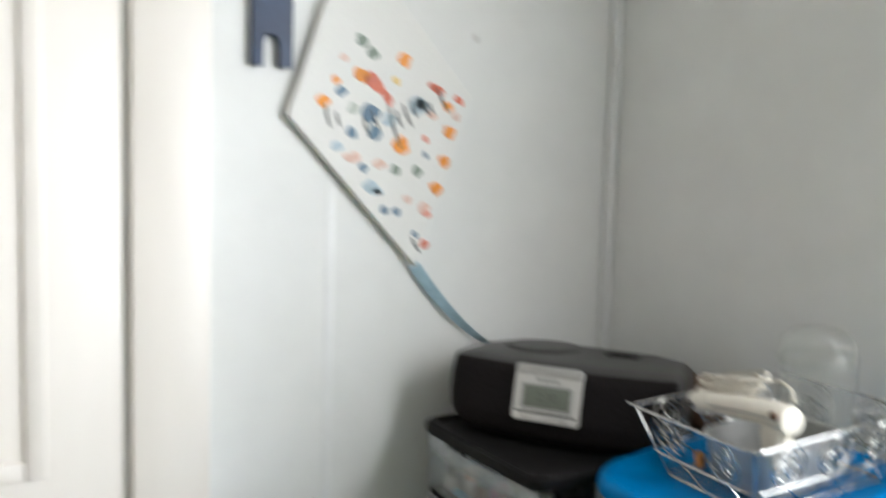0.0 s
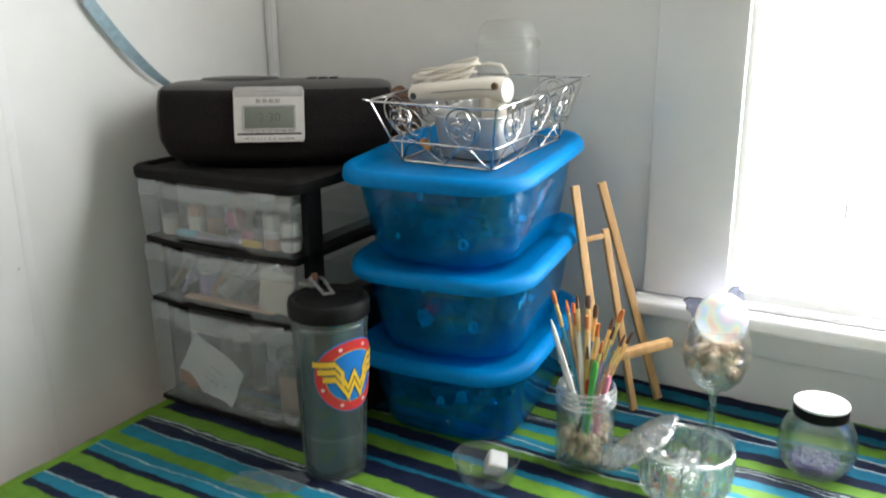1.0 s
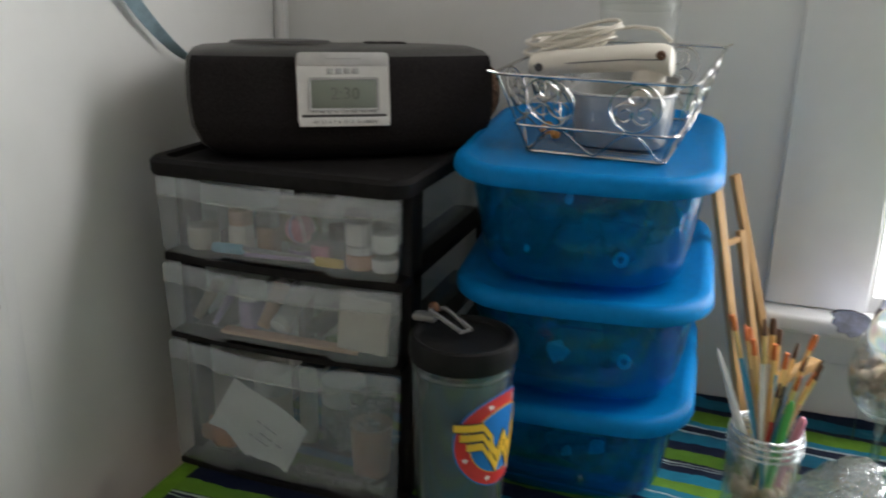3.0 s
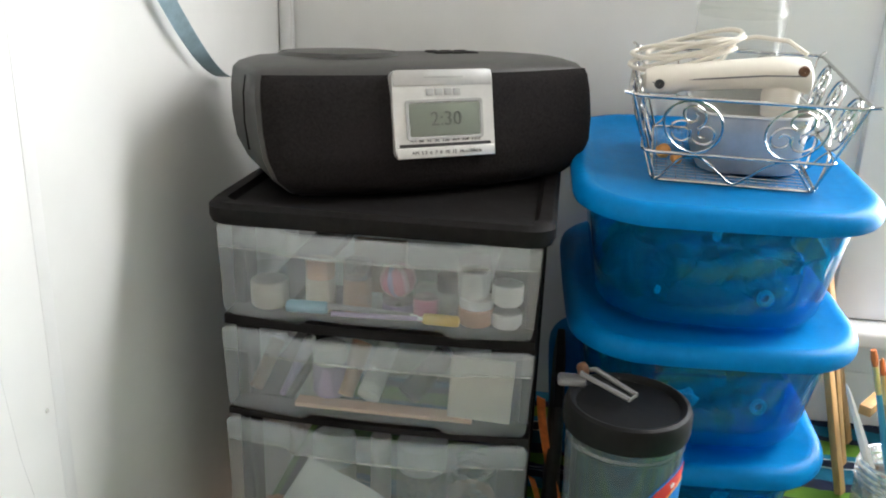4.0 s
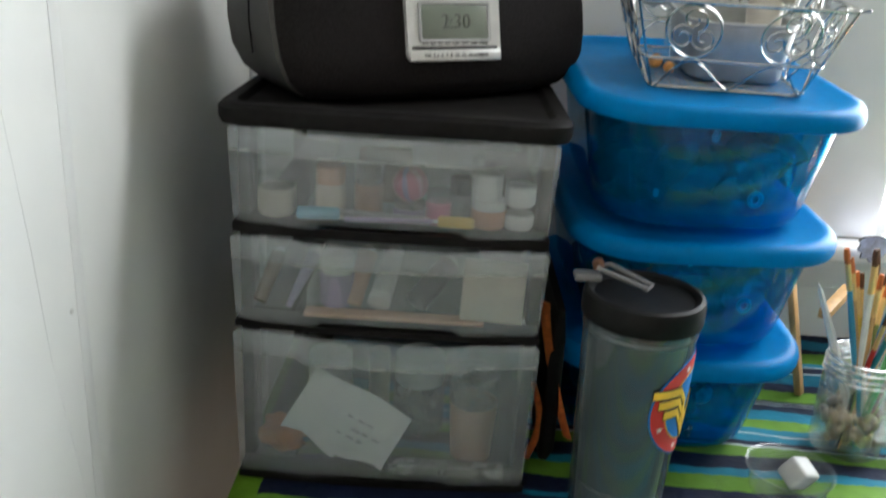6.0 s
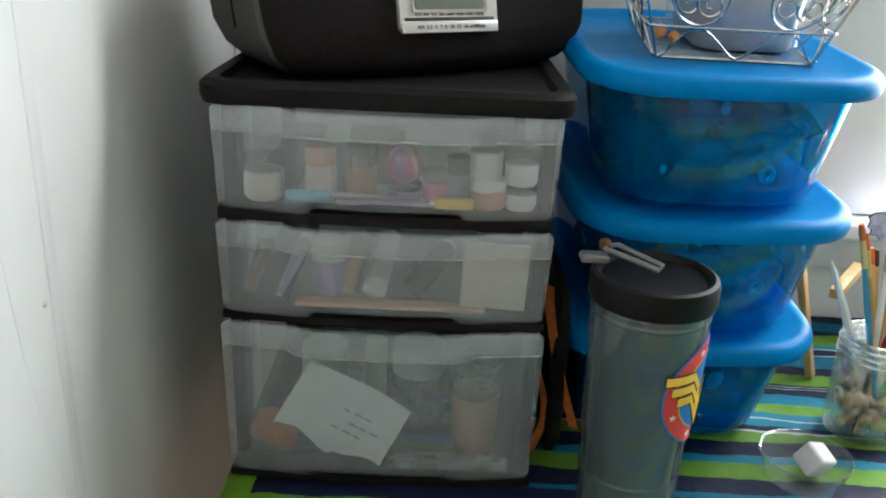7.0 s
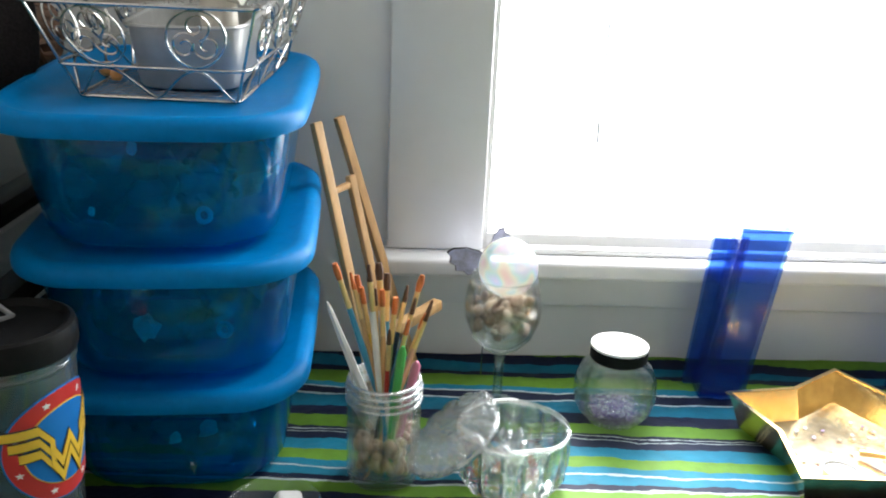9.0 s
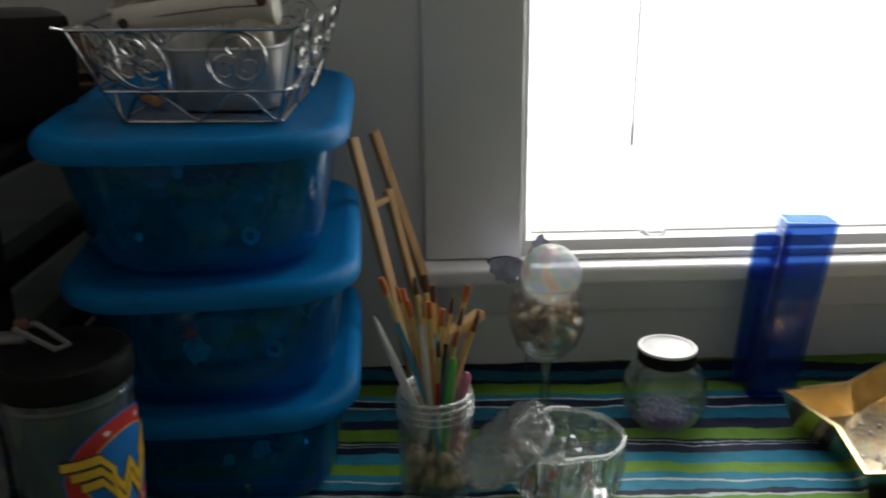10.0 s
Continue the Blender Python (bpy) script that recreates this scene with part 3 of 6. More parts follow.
# ---- storage unit with three clear drawers ----
UX, UY, UW, UD = 0.2065, -0.231, 0.274, 0.325
unit = thing("drawer_unit", pose(UX, UY, TABLE + 0.002), "black plastic unit with three cloudy clear drawers", "drawer unit")
yf, yb = -UD / 2 + 0.002, UD / 2
bm = loops(bmesh.new(), [rrect(UW + 0.012, UD + 0.012, 0.02, 0.340), rrect(UW + 0.016, UD + 0.016, 0.022, 0.345), rrect(UW + 0.016, UD + 0.016, 0.022, 0.354),
                         rrect(UW + 0.008, UD + 0.008, 0.02, 0.358), rrect(UW - 0.012, UD - 0.012, 0.014, 0.358), rrect(UW - 0.02, UD - 0.02, 0.012, 0.353)])
part("top", bm, M_BLACK, unit)
for x0, x1 in ((-UW / 2 + 0.001, -UW / 2 + 0.012), (UW / 2 - 0.012, UW / 2 - 0.001)):
    for y0, y1 in ((yf + 0.03, yf + 0.062), (yb - 0.035, yb - 0.004)):
        part("post", B((x0, y0, 0.003), (x1, y1, 0.340), 0.002), M_BLACK, unit)
for z0, z1 in ((0.0, 0.007), (0.157, 0.163), (0.2455, 0.2545)):
    def edge_wave(u, v, z0=z0, z1=z1):
        x = (u - 0.5) * (UW - 0.004)
        return (x, yf + 0.004 - 0.006 * (1 - (2 * u - 1) ** 2) + v * 0.03, z1), (0, 0, 1)
    bm = sheet(edge_wave, 20, 2, z1 - z0)
    box(bm, (-UW / 2 + 0.012, yf + 0.034, z0), (-UW / 2 + 0.05, yb - 0.004, z1))
    box(bm, (UW / 2 - 0.05, yf + 0.034, z0), (UW / 2 - 0.001, yb - 0.004, z1))
    part("shelf", bm, M_BLACK, unit)


def round_in(dz, r):
    """How far a rounded corner draws the edge in, at a height above it."""
    return r - math.sqrt(max(0.0, r * r - (r - dz) ** 2)) if dz < r else 0.0


def drawer(z0, z1, grip):
    h = z1 - z0
    hw = UW / 2 - 0.0005

    def notch(u, half, soft):
        k = max(0.0, min(1.0, (half - abs(u - 0.5)) / soft))
        return k * k * (3 - 2 * k)

    def front(u):
        return yf - 0.010 * (1 - (2 * u - 1) ** 2)

    def face(u, v):
        z = z0 + h * v
        w = hw * (1.0 - 0.03 * (1 - v)) - round_in(h * v, 0.011) - round_in(h * (1 - v), 0.005)
        z += 0.0055 * notch(u, 0.27, 0.04) * (1 - v) ** 3 - 0.0022 * notch(u, grip, 0.03) * max(0.0, v - 0.75) * 4
        return ((u - 0.5) * 2 * w, front(u) + 0.004 * round_in(h * v, 0.011) / 0.011, z), (0, -1, 0)

    d = part("drawer", sheet(face, 56, 30, 0.0020), M_FROST, unit, "cloudy clear plastic drawer")
    tub = bmesh.new()
    loops(tub, [rrect(2 * hw - 0.028, UD - 0.03, 0.012, z0 + 0.004, cy=0.008), rrect(2 * hw - 0.02, UD - 0.022, 0.014, z1 - 0.012, cy=0.008)], True, False)
    part("tub", tub, M_TUB, d)

    def lip(u, v):
        depth = 0.0185 + (0.0055 if h > 0.1 else 0.0015) * notch(u, grip, 0.012)
        w = hw - 0.0015 - round_in((0.0185 * v), 0.003) - round_in(0.0185 * (1 - v), 0.004)
        return ((u - 0.5) * 2 * w, front(u) - 0.0022 - 0.0008 * notch(u, grip, 0.012), z1 - 0.0008 - 0.0022 * notch(u, grip, 0.03) - depth * (1 - v)), (0, -1, 0)

    part("lip", sheet(lip, 64, 8, 0.0014), M_FROST_RIM, d)
    edge = [((u - 0.5) * 2 * (hw - 0.003), front(u) - 0.0042 - 0.0008 * notch(u, grip, 0.012), z1 - 0.0195 - (0.0055 if h > 0.1 else 0.0015) * notch(u, grip, 0.012)) for u in [i / 48 for i in range(49)]]
    part("ridge", tube(bmesh.new(), edge, 0.0009, 5), M_CLOUDY, d)
    return d


for z0, z1, grip in ((0.254, 0.3395, 0.3), (0.1635, 0.2455, 0.3), (0.007, 0.1570, 0.28)):
    drawer(z0, z1, grip)


def in_unit(x, y, z):
    return pose(UX + x, UY + y, TABLE + 0.002 + z)


def pot(name, x, y, z, r, h, color, lid, label, tilt=0.0):
    h *= 0.84
    t = thing(name, in_unit(x, y, z) @ pose(0, 0, 0, tilt, 0, 0), label, "pot", "things in the drawers")
    part("body", lathe([(r * 0.86, 0.0), (r, 0.003), (r, h * 0.62), (r * 0.9, h * 0.66)], 20, True, True), color, t)
    part("cap", lathe([(r * 0.96, h * 0.66), (r * 0.98, h * 0.98), (r * 0.9, h)], 20, True, True), lid, t)


C_PINK = surface("pink_plastic", (0.62, 0.2, 0.3), 0.4, bump=0.02)
C_ROSE = surface("rose_yarn", (0.72, 0.42, 0.47), 0.8, grain=200.0, vary=0.2, bump=0.3)
C_PEACH = surface("peach_paint", (0.65, 0.38, 0.25), 0.5, bump=0.02)
C_SKY = surface("sky_plastic", (0.2, 0.5, 0.65), 0.4, bump=0.02)
C_TEAL = surface("teal_paint", (0.02, 0.2, 0.28), 0.35, bump=0.02)
C_GREEN = surface("green_plastic", (0.07, 0.36, 0.07), 0.35, bump=0.02)
C_BROWN = surface("brown_card", (0.3, 0.17, 0.09), 0.7, bump=0.05)
C_LILAC = surface("lilac_plastic", (0.4, 0.3, 0.5), 0.4, bump=0.02)
C_GREYP = surface("grey_pen_plastic", (0.3, 0.3, 0.32), 0.4, bump=0.02)
C_ORANGE = surface("orange_cotton", (0.55, 0.2, 0.06), 0.8, bump=0.2)
C_BEAD = surface("orange_bead_wood", (0.55, 0.25, 0.07), 0.5, bump=0.05)
C_CREAMP = surface("cream_plastic", (0.66, 0.6, 0.5), 0.45, bump=0.03)
C_YEL = surface("yellow_wrapper", (0.75, 0.5, 0.08), 0.4, bump=0.05)
FR = yf + 0.028
for x, r, h, c, l, lab in ((-0.1015, 0.0165, 0.044, C_CREAMP, M_CLEARPLASTIC, "cream pot of craft paint with a clear cap"),
                           (-0.055, 0.013, 0.055, C_CREAMP, C_PEACH, "cream bottle of craft paint with a peach cap"),
                           (-0.022, 0.0125, 0.058, C_BROWN, M_CLOUDY, "small brown glass bottle with a cloudy cap"),
                           (0.039, 0.0115, 0.036, C_PINK, M_CLOUDY, "small pink pot with a cloudy cap"),
                           (0.0575, 0.010, 0.05, M_CLOUDY, M_BLACK, "small cloudy vial with a dark cap"),
                           (0.0825, 0.0155, 0.029, C_PEACH, M_WHITE, "peach pot with a white cap"),
                           (0.1085, 0.0135, 0.024, M_WHITE, M_CLEARPLASTIC, "low white pot of paint")):
    pot("paint_pot", x, FR, 0.2575, r, h, c, l, lab)
pot("paint_pot", 0.1085, FR, 0.2780, 0.0135, 0.033, M_WHITE, M_CLEARPLASTIC, "low white pot stacked on another pot")
pot("paint_pot", 0.079, FR + 0.002, 0.2820, 0.014, 0.042, M_WHITE, M_CLEARPLASTIC, "clear-capped white pot stacked on another pot")
ball = thing("yarn_ball", in_unit(0.0135, FR + 0.002, 0.2745 + 0.0155), "small ball of pink and cream yarn", "yarn", "things in the drawers")
part("yarn", blob(0.0155, 4, 0.08), C_PINK, ball)
for a in (20, 75, 130):
    part("strand", lathe([(0.0152, -0.0025), (0.0160, 0.0), (0.0152, 0.0025)], 20), C_LILAC if a == 75 else C_ROSE, ball).matrix_basis = pose(0, 0, 0, 80, 0, a)
pot("paint_pot", 0.0135, FR + 0.006, 0.2575, 0.0145, 0.02, C_LILAC, M_CLOUDY, "low lilac pot under a yarn ball")
solo("eraser", lathe([(0.0045, -0.018), (0.0055, -0.016), (0.0055, 0.016), (0.0045, 0.018)], 14, True, True), C_SKY, in_unit(-0.0635, FR - 0.013, 0.2635) @ pose(0, 0, 0, 0, 88, 0), "sky-blue rubber eraser stick", "eraser", "things in the drawers")
solo("candy_packet", B((-0.016, -0.0035, 0.0), (0.016, 0.0035, 0.010), 0.003), C_YEL, in_unit(0.0545, FR - 0.016, 0.2585), "yellow and orange paper packet", "packet", "things in the drawers")
solo("card_stack", B((-0.024, -0.006, 0.0), (0.024, 0.006, 0.05), 0.002), C_BROWN, in_unit(-0.012, FR + 0.05, 0.2585), "stack of brown card", "card", "things in the drawers")


def tool(name, a, b, r0, r1, m_, label):
    t = thing(name, in_unit(*a), label, name.replace("_", " "), "things in the drawers")
    d = Vector(b)
    part("shaft", stick((0, 0, 0), d, r0, r1, 10), m_, t)
    part("tip", stick(d, d * 1.12, r1, r1 * 0.35, 10), M_WHITE, t)


tool("pen", (-0.045, FR - 0.014, 0.2665), (0.072, 0.004, -0.004), 0.0026, 0.0022, C_GREYP, "grey pen lying flat in a drawer")
tool("pen", (-0.04, FR - 0.019, 0.2615), (0.075, 0.002, 0.002), 0.0022, 0.002, C_LILAC, "pale lilac pen lying flat in a drawer")
tool("glue_stick", (-0.0095, FR - 0.010, 0.181), (0.010, 0.05, 0.032), 0.0108, 0.0095, M_WHITE, "white glue stick lying on its side")
tool("pen", (-0.091, FR - 0.006, 0.171), (0.021, 0.02, 0.046), 0.0028, 0.0065, C_LILAC, "lilac pen with a white tip")
tool("pen", (-0.0325, FR - 0.004, 0.1755), (0.009, 0.03, 0.04), 0.007, 0.0095, C_PEACH, "peach marker with a broad head")
tool("pen", (-0.118, FR, 0.172), (0.012, 0.03, 0.036), 0.006, 0.007, C_BROWN, "brown plastic felt marker")
tool("pen", (0.022, FR + 0.01, 0.1745), (0.03, 0.03, 0.03), 0.011, 0.011, M_INK, "thick black felt marker")
pot("plastic_pot", -0.049, FR + 0.006, 0.172, 0.0155, 0.058, C_LILAC, M_WHITE, "lilac pot with a round white cap")
solo("wooden_ruler", B((-0.08, -0.008, 0.0), (0.08, 0.008, 0.004), 0.001), C_PEACH, in_unit(0.005, FR - 0.012, 0.1685), "orange-brown ruler lying flat", "ruler", "things in the drawers")
solo("note_pad", B((-0.0275, -0.003, 0.0), (0.0275, 0.003, 0.056), 0.0015), C_CREAMP, in_unit(0.0905, yf + 0.010, 0.1735) @ pose(0, 0, 0, -6, 2, 0), "cream square note pad standing on edge", "note pad", "things in the drawers")
note = thing("paper_note", in_unit(-0.034, yf + 0.007, 0.0625) @ pose(0, 0, 0, -3, 27.5, 0), "white torn paper note with faint writing", "note", "things in the drawers")


def note_point(u, v):
    x = (u - 0.5) * 0.104 * (1 - 0.04 * v)
    low = -0.0345 + 0.004 * math.sin(u * 9.0) + (0.004 if u > 0.55 else 0.0) * (1 - v) + 0.0015 * noise.noise(Vector((u * 14, 1, 0)))
    z = low + (0.0355 - low) * v + 0.002 * math.sin(u * 4) * v
    return (x, 0.0022 * math.sin(u * 7 + v * 3) + 0.001 * math.sin(v * 8), z), (0, -1, 0)


part("sheet", sheet(note_point, 30, 14, 0.0006), M_WHITE, note)
for i, (x, z) in enumerate(((0.012, 0.010), (0.022, -0.001), (0.010, -0.010))):
    for k in range(3):
        w = 0.006 + 0.002 * ((i + k) % 2)
        part("writing_line", B((x - 0.016 + k * 0.0105, -0.0042, z - 0.0006), (x - 0.016 + k * 0.0105 + w, -0.0030, z + 0.0007)), M_GREYINK, note)
cupo = thing("plastic_cup", in_unit(0.084, FR + 0.02, 0.0115), "ribbed peach plastic cup with a cloudy rim", "cup", "things in the drawers")
part("wall", lathe([(0.019, 0.0), (0.020, 0.002), (0.0215, 0.03), (0.0228, 0.055), (0.0232, 0.06), (0.0222, 0.06), (0.0190, 0.004)], 28, True, True), C_PEACH, cupo)
for k in range(5):
    z = 0.06 + k * 0.0065
    part("rib", lathe([(0.0228, z), (0.0242, z + 0.002), (0.0242, z + 0.0045), (0.0228, z + 0.0063)], 28), M_CLOUDY, cupo)
pot("paint_bottle", -0.061, FR + 0.06, 0.0115, 0.0225, 0.098, C_CREAMP, M_WHITE, "tall white bottle of craft paint")
pot("paint_bottle", -0.011, FR + 0.055, 0.0115, 0.0105, 0.108, C_CREAMP, C_CREAMP, "slim cream bottle of craft paint")
pot("paint_bottle", 0.0295, FR + 0.065, 0.0115, 0.026, 0.1, M_CLOUDY, M_WHITE, "cloudy jar with a white lid")
solo("orange_cloth", blob(0.021, 9, 0.45, (1.2, 0.7, 0.8)), C_ORANGE, in_unit(-0.097, FR + 0.008, 0.030), "crumpled orange cotton cloth", "cloth", "things in the drawers")
solo("flat_box", B((-0.055, -0.008, 0.0), (0.055, 0.008, 0.009), 0.0015), M_CLOUDY, in_unit(0.06, FR - 0.014, 0.0115), "flat cloudy plastic box lying in a drawer", "box", "things in the drawers")

# ---- boombox ----
boom = thing("boombox", pose(0.187, -0.217, TABLE + 0.356, 0, 0, 32.5), "black and grey boombox with a silver display panel", "boombox")
LEVELS = [(0.0, 0.130, -0.074, 0.068), (0.006, 0.142, -0.085, 0.076), (0.018, 0.156, -0.091, 0.082), (0.037, 0.165, -0.093, 0.086), (0.06, 0.168, -0.089, 0.088),
          (0.085, 0.168, -0.083, 0.088), (0.103, 0.166, -0.078, 0.086), (0.1085, 0.161, -0.071, 0.081), (0.1115, 0.151, -0.06, 0.072), (0.1125, 0.132, -0.042, 0.056)]
BULGE = 0.020


def boom_front(x, z):
    for (za, ha, fa, _), (zb, hb, fb, _) in zip(LEVELS, LEVELS[1:]):
        if za <= z <= zb:
            k = (z - za) / (zb - za)
            return ha + (hb - ha) * k, fa + (fb - fa) * k
    return LEVELS[-1][1], LEVELS[-1][2]


def boom_section(z, hw, f, bk):
    pts = []
    for i in range(17):
        x = -hw + 0.012 + (2 * hw - 0.012) * i / 16
        pts.append((x, f - BULGE * (1 - (x / hw) ** 2) + 0.012 * max(0, abs(x / hw) - 0.9) * 10 * 0.6, z))
    pts += [(hw, f + 0.03, z), (hw * 1.0, bk - 0.07, z), (hw * 0.9, bk - 0.03, z), (hw * 0.66, bk - 0.005, z), (hw * 0.3, bk, z)]
    pts += [(0.012 - p[0], p[1], z) for p in pts[-1:-6:-1]]
    drop = 0.05 if z > 0.09 else 0.0
    return [(x, y, zz - drop * max(0.0, y + 0.03)) for x, y, zz in pts]


part("body", loops(bmesh.new(), [boom_section(*l) for l in LEVELS]), M_GREY, boom, "grey plastic shell", 50)


def grille(x0, x1, z0=0.010, z1=0.1045):
    def fn(u, v):
        z = z0 + v * (z1 - z0)
        x = x0 + (x1 - x0) * u
        hw, f = boom_front(x, z)
        e = min(1.0, min(u, 1 - u) * 30, min(v, 1 - v) * 9)
        xx = x * hw / 0.168
        return (xx, f - BULGE * (1 - (x / 0.168) ** 2) - 0.0012 - 0.0045 * math.sqrt(max(e, 0)), z), (0, -1, 0)
    return sheet(fn, 48, 20, 0.003)


part("speaker_grille", grille(-0.152, 0.166, 0.003), M_CLOTHGRILLE, boom, "black cloth speaker cover across the front")
# the panel leans back like the front
PZ = 0.0715
panel_at = pose(0, -0.1135, PZ, -12.5, 0, 0)
panel = part("display_panel", loops(bmesh.new(), [[(x, y_, z) for x, z, _ in [(p[0], p[1], 0) for p in rrect(0.094, 0.074, 0.006, 0, cy=0.002)]] for y_ in (0.006, 0.0, -0.0015)]), M_SILVER, boom, "silver plastic display panel")
panel.matrix_basis = panel_at


def on_panel(name, bm_, m_, label=""):
    ob = part(name, bm_, m_, panel, label)
    return ob


on_panel("display_bezel", loops(bmesh.new(), [[(x, y_, z) for x, z, _ in rrect(w_, h_, 0.003, 0, cx=0.0, cy=-0.003)] for y_, w_, h_ in ((-0.0015, 0.072, 0.034), (-0.003, 0.072, 0.034), (-0.003, 0.068, 0.030), (-0.002, 0.066, 0.028))]), M_GREYINK)
on_panel("display", B((-0.033, -0.0026, -0.017), (0.033, -0.0015, 0.011), 0.0004), M_LCD, "grey-green liquid crystal display")
# The top bends back and catches less light; that shade is a darker silver.
on_panel("shaded_upper_band", B((-0.046, -0.0024, 0.0255), (0.046, -0.001, 0.0385), 0.0008), M_TIN, "upper band of the panel with its shade set as darker silver")
on_panel("dial_slot", B((-0.043, -0.0022, -0.0258), (0.043, -0.001, -0.0232), 0.0003), M_INK)
on_panel("dial_strip", B((-0.0462, -0.0034, -0.0355), (0.0462, -0.0014, -0.0265), 0.0008), M_SILVER)
words("2:30", 0.0175, pose(0.001, -0.0028, -0.003, 90, 0, 0), panel, M_GREYDIGIT, "clock_digits")
words("FM  88  92  96  100  104  108  MHz", 0.0046, pose(0.0, -0.0018, -0.0205, 90, 0, 0), panel, M_INK, "dial_lettering")
words("AM  5.3  6  7  8  10  12  16 x100kHz", 0.0044, pose(0.0, -0.0036, -0.0310, 90, 0, 0), panel, M_INK, "dial_lettering")
for i in range(4):
    on_panel("maker_mark", B((-0.0165 + i * 0.0085, -0.0026, 0.0172), (-0.0095 + i * 0.0085, -0.0012, 0.0232), 0.0006), M_GREYINK)
on_panel("maker_mark", B((-0.018, -0.0029, 0.0318), (0.018, -0.0022, 0.0332)), M_GREYINK)
cd = part("disc_lid", lathe([(0.0005, 0.0042), (0.035, 0.004), (0.05, 0.0032), (0.052, 0.0012), (0.0535, 0.0012), (0.0545, 0.0028), (0.058, 0.0)], 40), M_GREY, boom)
cd.matrix_basis = pose(-0.055, 0.012, 0.1105, -2.6, 0, 0)
for i in range(6):
    part("button", B((0.042 + 0.016 * (i % 3), 0.0 + 0.02 * (i // 3), 0.106 - 0.001 * (i // 3)), (0.055 + 0.016 * (i % 3), 0.013 + 0.02 * (i // 3), 0.1125 - 0.001 * (i // 3)), 0.0012), M_BLACK, boom)
part("seam", tube(bmesh.new(), [(-0.153, -0.04, 0.035), (-0.156, -0.04, 0.06), (-0.156, -0.04, 0.085), (-0.154, -0.042, 0.1)], 0.0012, 6), M_BLACK, boom)

# ---- blue lidded bins ----
BW, BD = 0.259, 0.304


def bowed(w, d, r, z, n=8):
    """A rounded rectangle whose ends bow outwards and whose long sides swell a little."""
    pts = []
    base = rrect(w, d, r, 0.0, n)
    ring = []
    for p, q in zip(base, base[1:] + base[:1]):
        far = math.hypot(q[0] - p[0], q[1] - p[1]) > 0.03
        for k in range(5 if far else 1):
            ring.append((p[0] + (q[0] - p[0]) * k / 5 if far else p[0], p[1] + (q[1] - p[1]) * k / 5 if far else p[1]))
    for x, y in ring:
        u, v = 2 * x / w, 2 * y / d
        pts.append((x + 0.003 * u * (1 - v * v), y + 0.008 * v * (1 - u * u), z))
    return pts


def bin_thing(m, label, seed):
    t = thing("storage_bin", m, label, "storage bin", "blue storage bins")
    bm_ = bmesh.new()
    ws, ds = BW - 0.024, BD - 0.036
    prof = [(0.79, 0.0), (0.83, 0.0025), (0.852, 0.008), (0.868, 0.018), (0.935, 0.07), (0.985, 0.112)]
    outer = [bowed(ws * k, ds * (0.35 + k * 0.65), 0.052, z) for k, z in prof]
    inner = [bowed(ws * k - 0.005, ds * (0.35 + k * 0.65) - 0.005, 0.050, max(z, 0.003)) for k, z in prof[::-1]]
    loops(bm_, outer + inner)
    b_ = part("body", bm_, M_BIN, t, "see-through blue plastic")
    part("rim", loops(bmesh.new(), [bowed(ws, ds, 0.052, 0.104), bowed(ws + 0.008, ds + 0.008, 0.054, 0.105), bowed(ws + 0.008, ds + 0.008, 0.054, 0.110), bowed(ws, ds, 0.052, 0.112)], False, False), M_BIN, t)
    arch = []
    for q in rrect(0.128, 0.062, 0.022, 0.0, 5, cy=0.054):
        k = 0.868 + 0.117 * (q[1] - 0.018) / 0.094
        u = q[0] / (ws * k / 2)
        arch.append((q[0], -ds * (0.35 + k * 0.65) / 2 - 0.008 * (1 - u * u) - 0.0002, q[1]))
    part("raised_line", tube(bmesh.new(), arch, 0.0012, 5, True), M_BIN, b_)
    l_ = bmesh.new()
    loops(l_, [bowed(BW - 0.008, BD - 0.008, 0.058, 0.1035, 10), bowed(BW - 0.002, BD - 0.002, 0.061, 0.1045, 10), bowed(BW, BD, 0.062, 0.107, 10), bowed(BW - 0.001, BD - 0.001, 0.061, 0.1125, 10),
               bowed(BW - 0.005, BD - 0.005, 0.059, 0.1175, 10), bowed(BW - 0.012, BD - 0.012, 0.056, 0.1207, 10), bowed(BW - 0.022, BD - 0.022, 0.051, 0.1220, 10),
               bowed(BW - 0.032, BD - 0.032, 0.046, 0.1212, 10), bowed(BW - 0.044, BD - 0.044, 0.040, 0.1172, 10)])
    part("lid", l_, M_BIN_LID, t, "opaque sky-blue plastic lid")
    return t


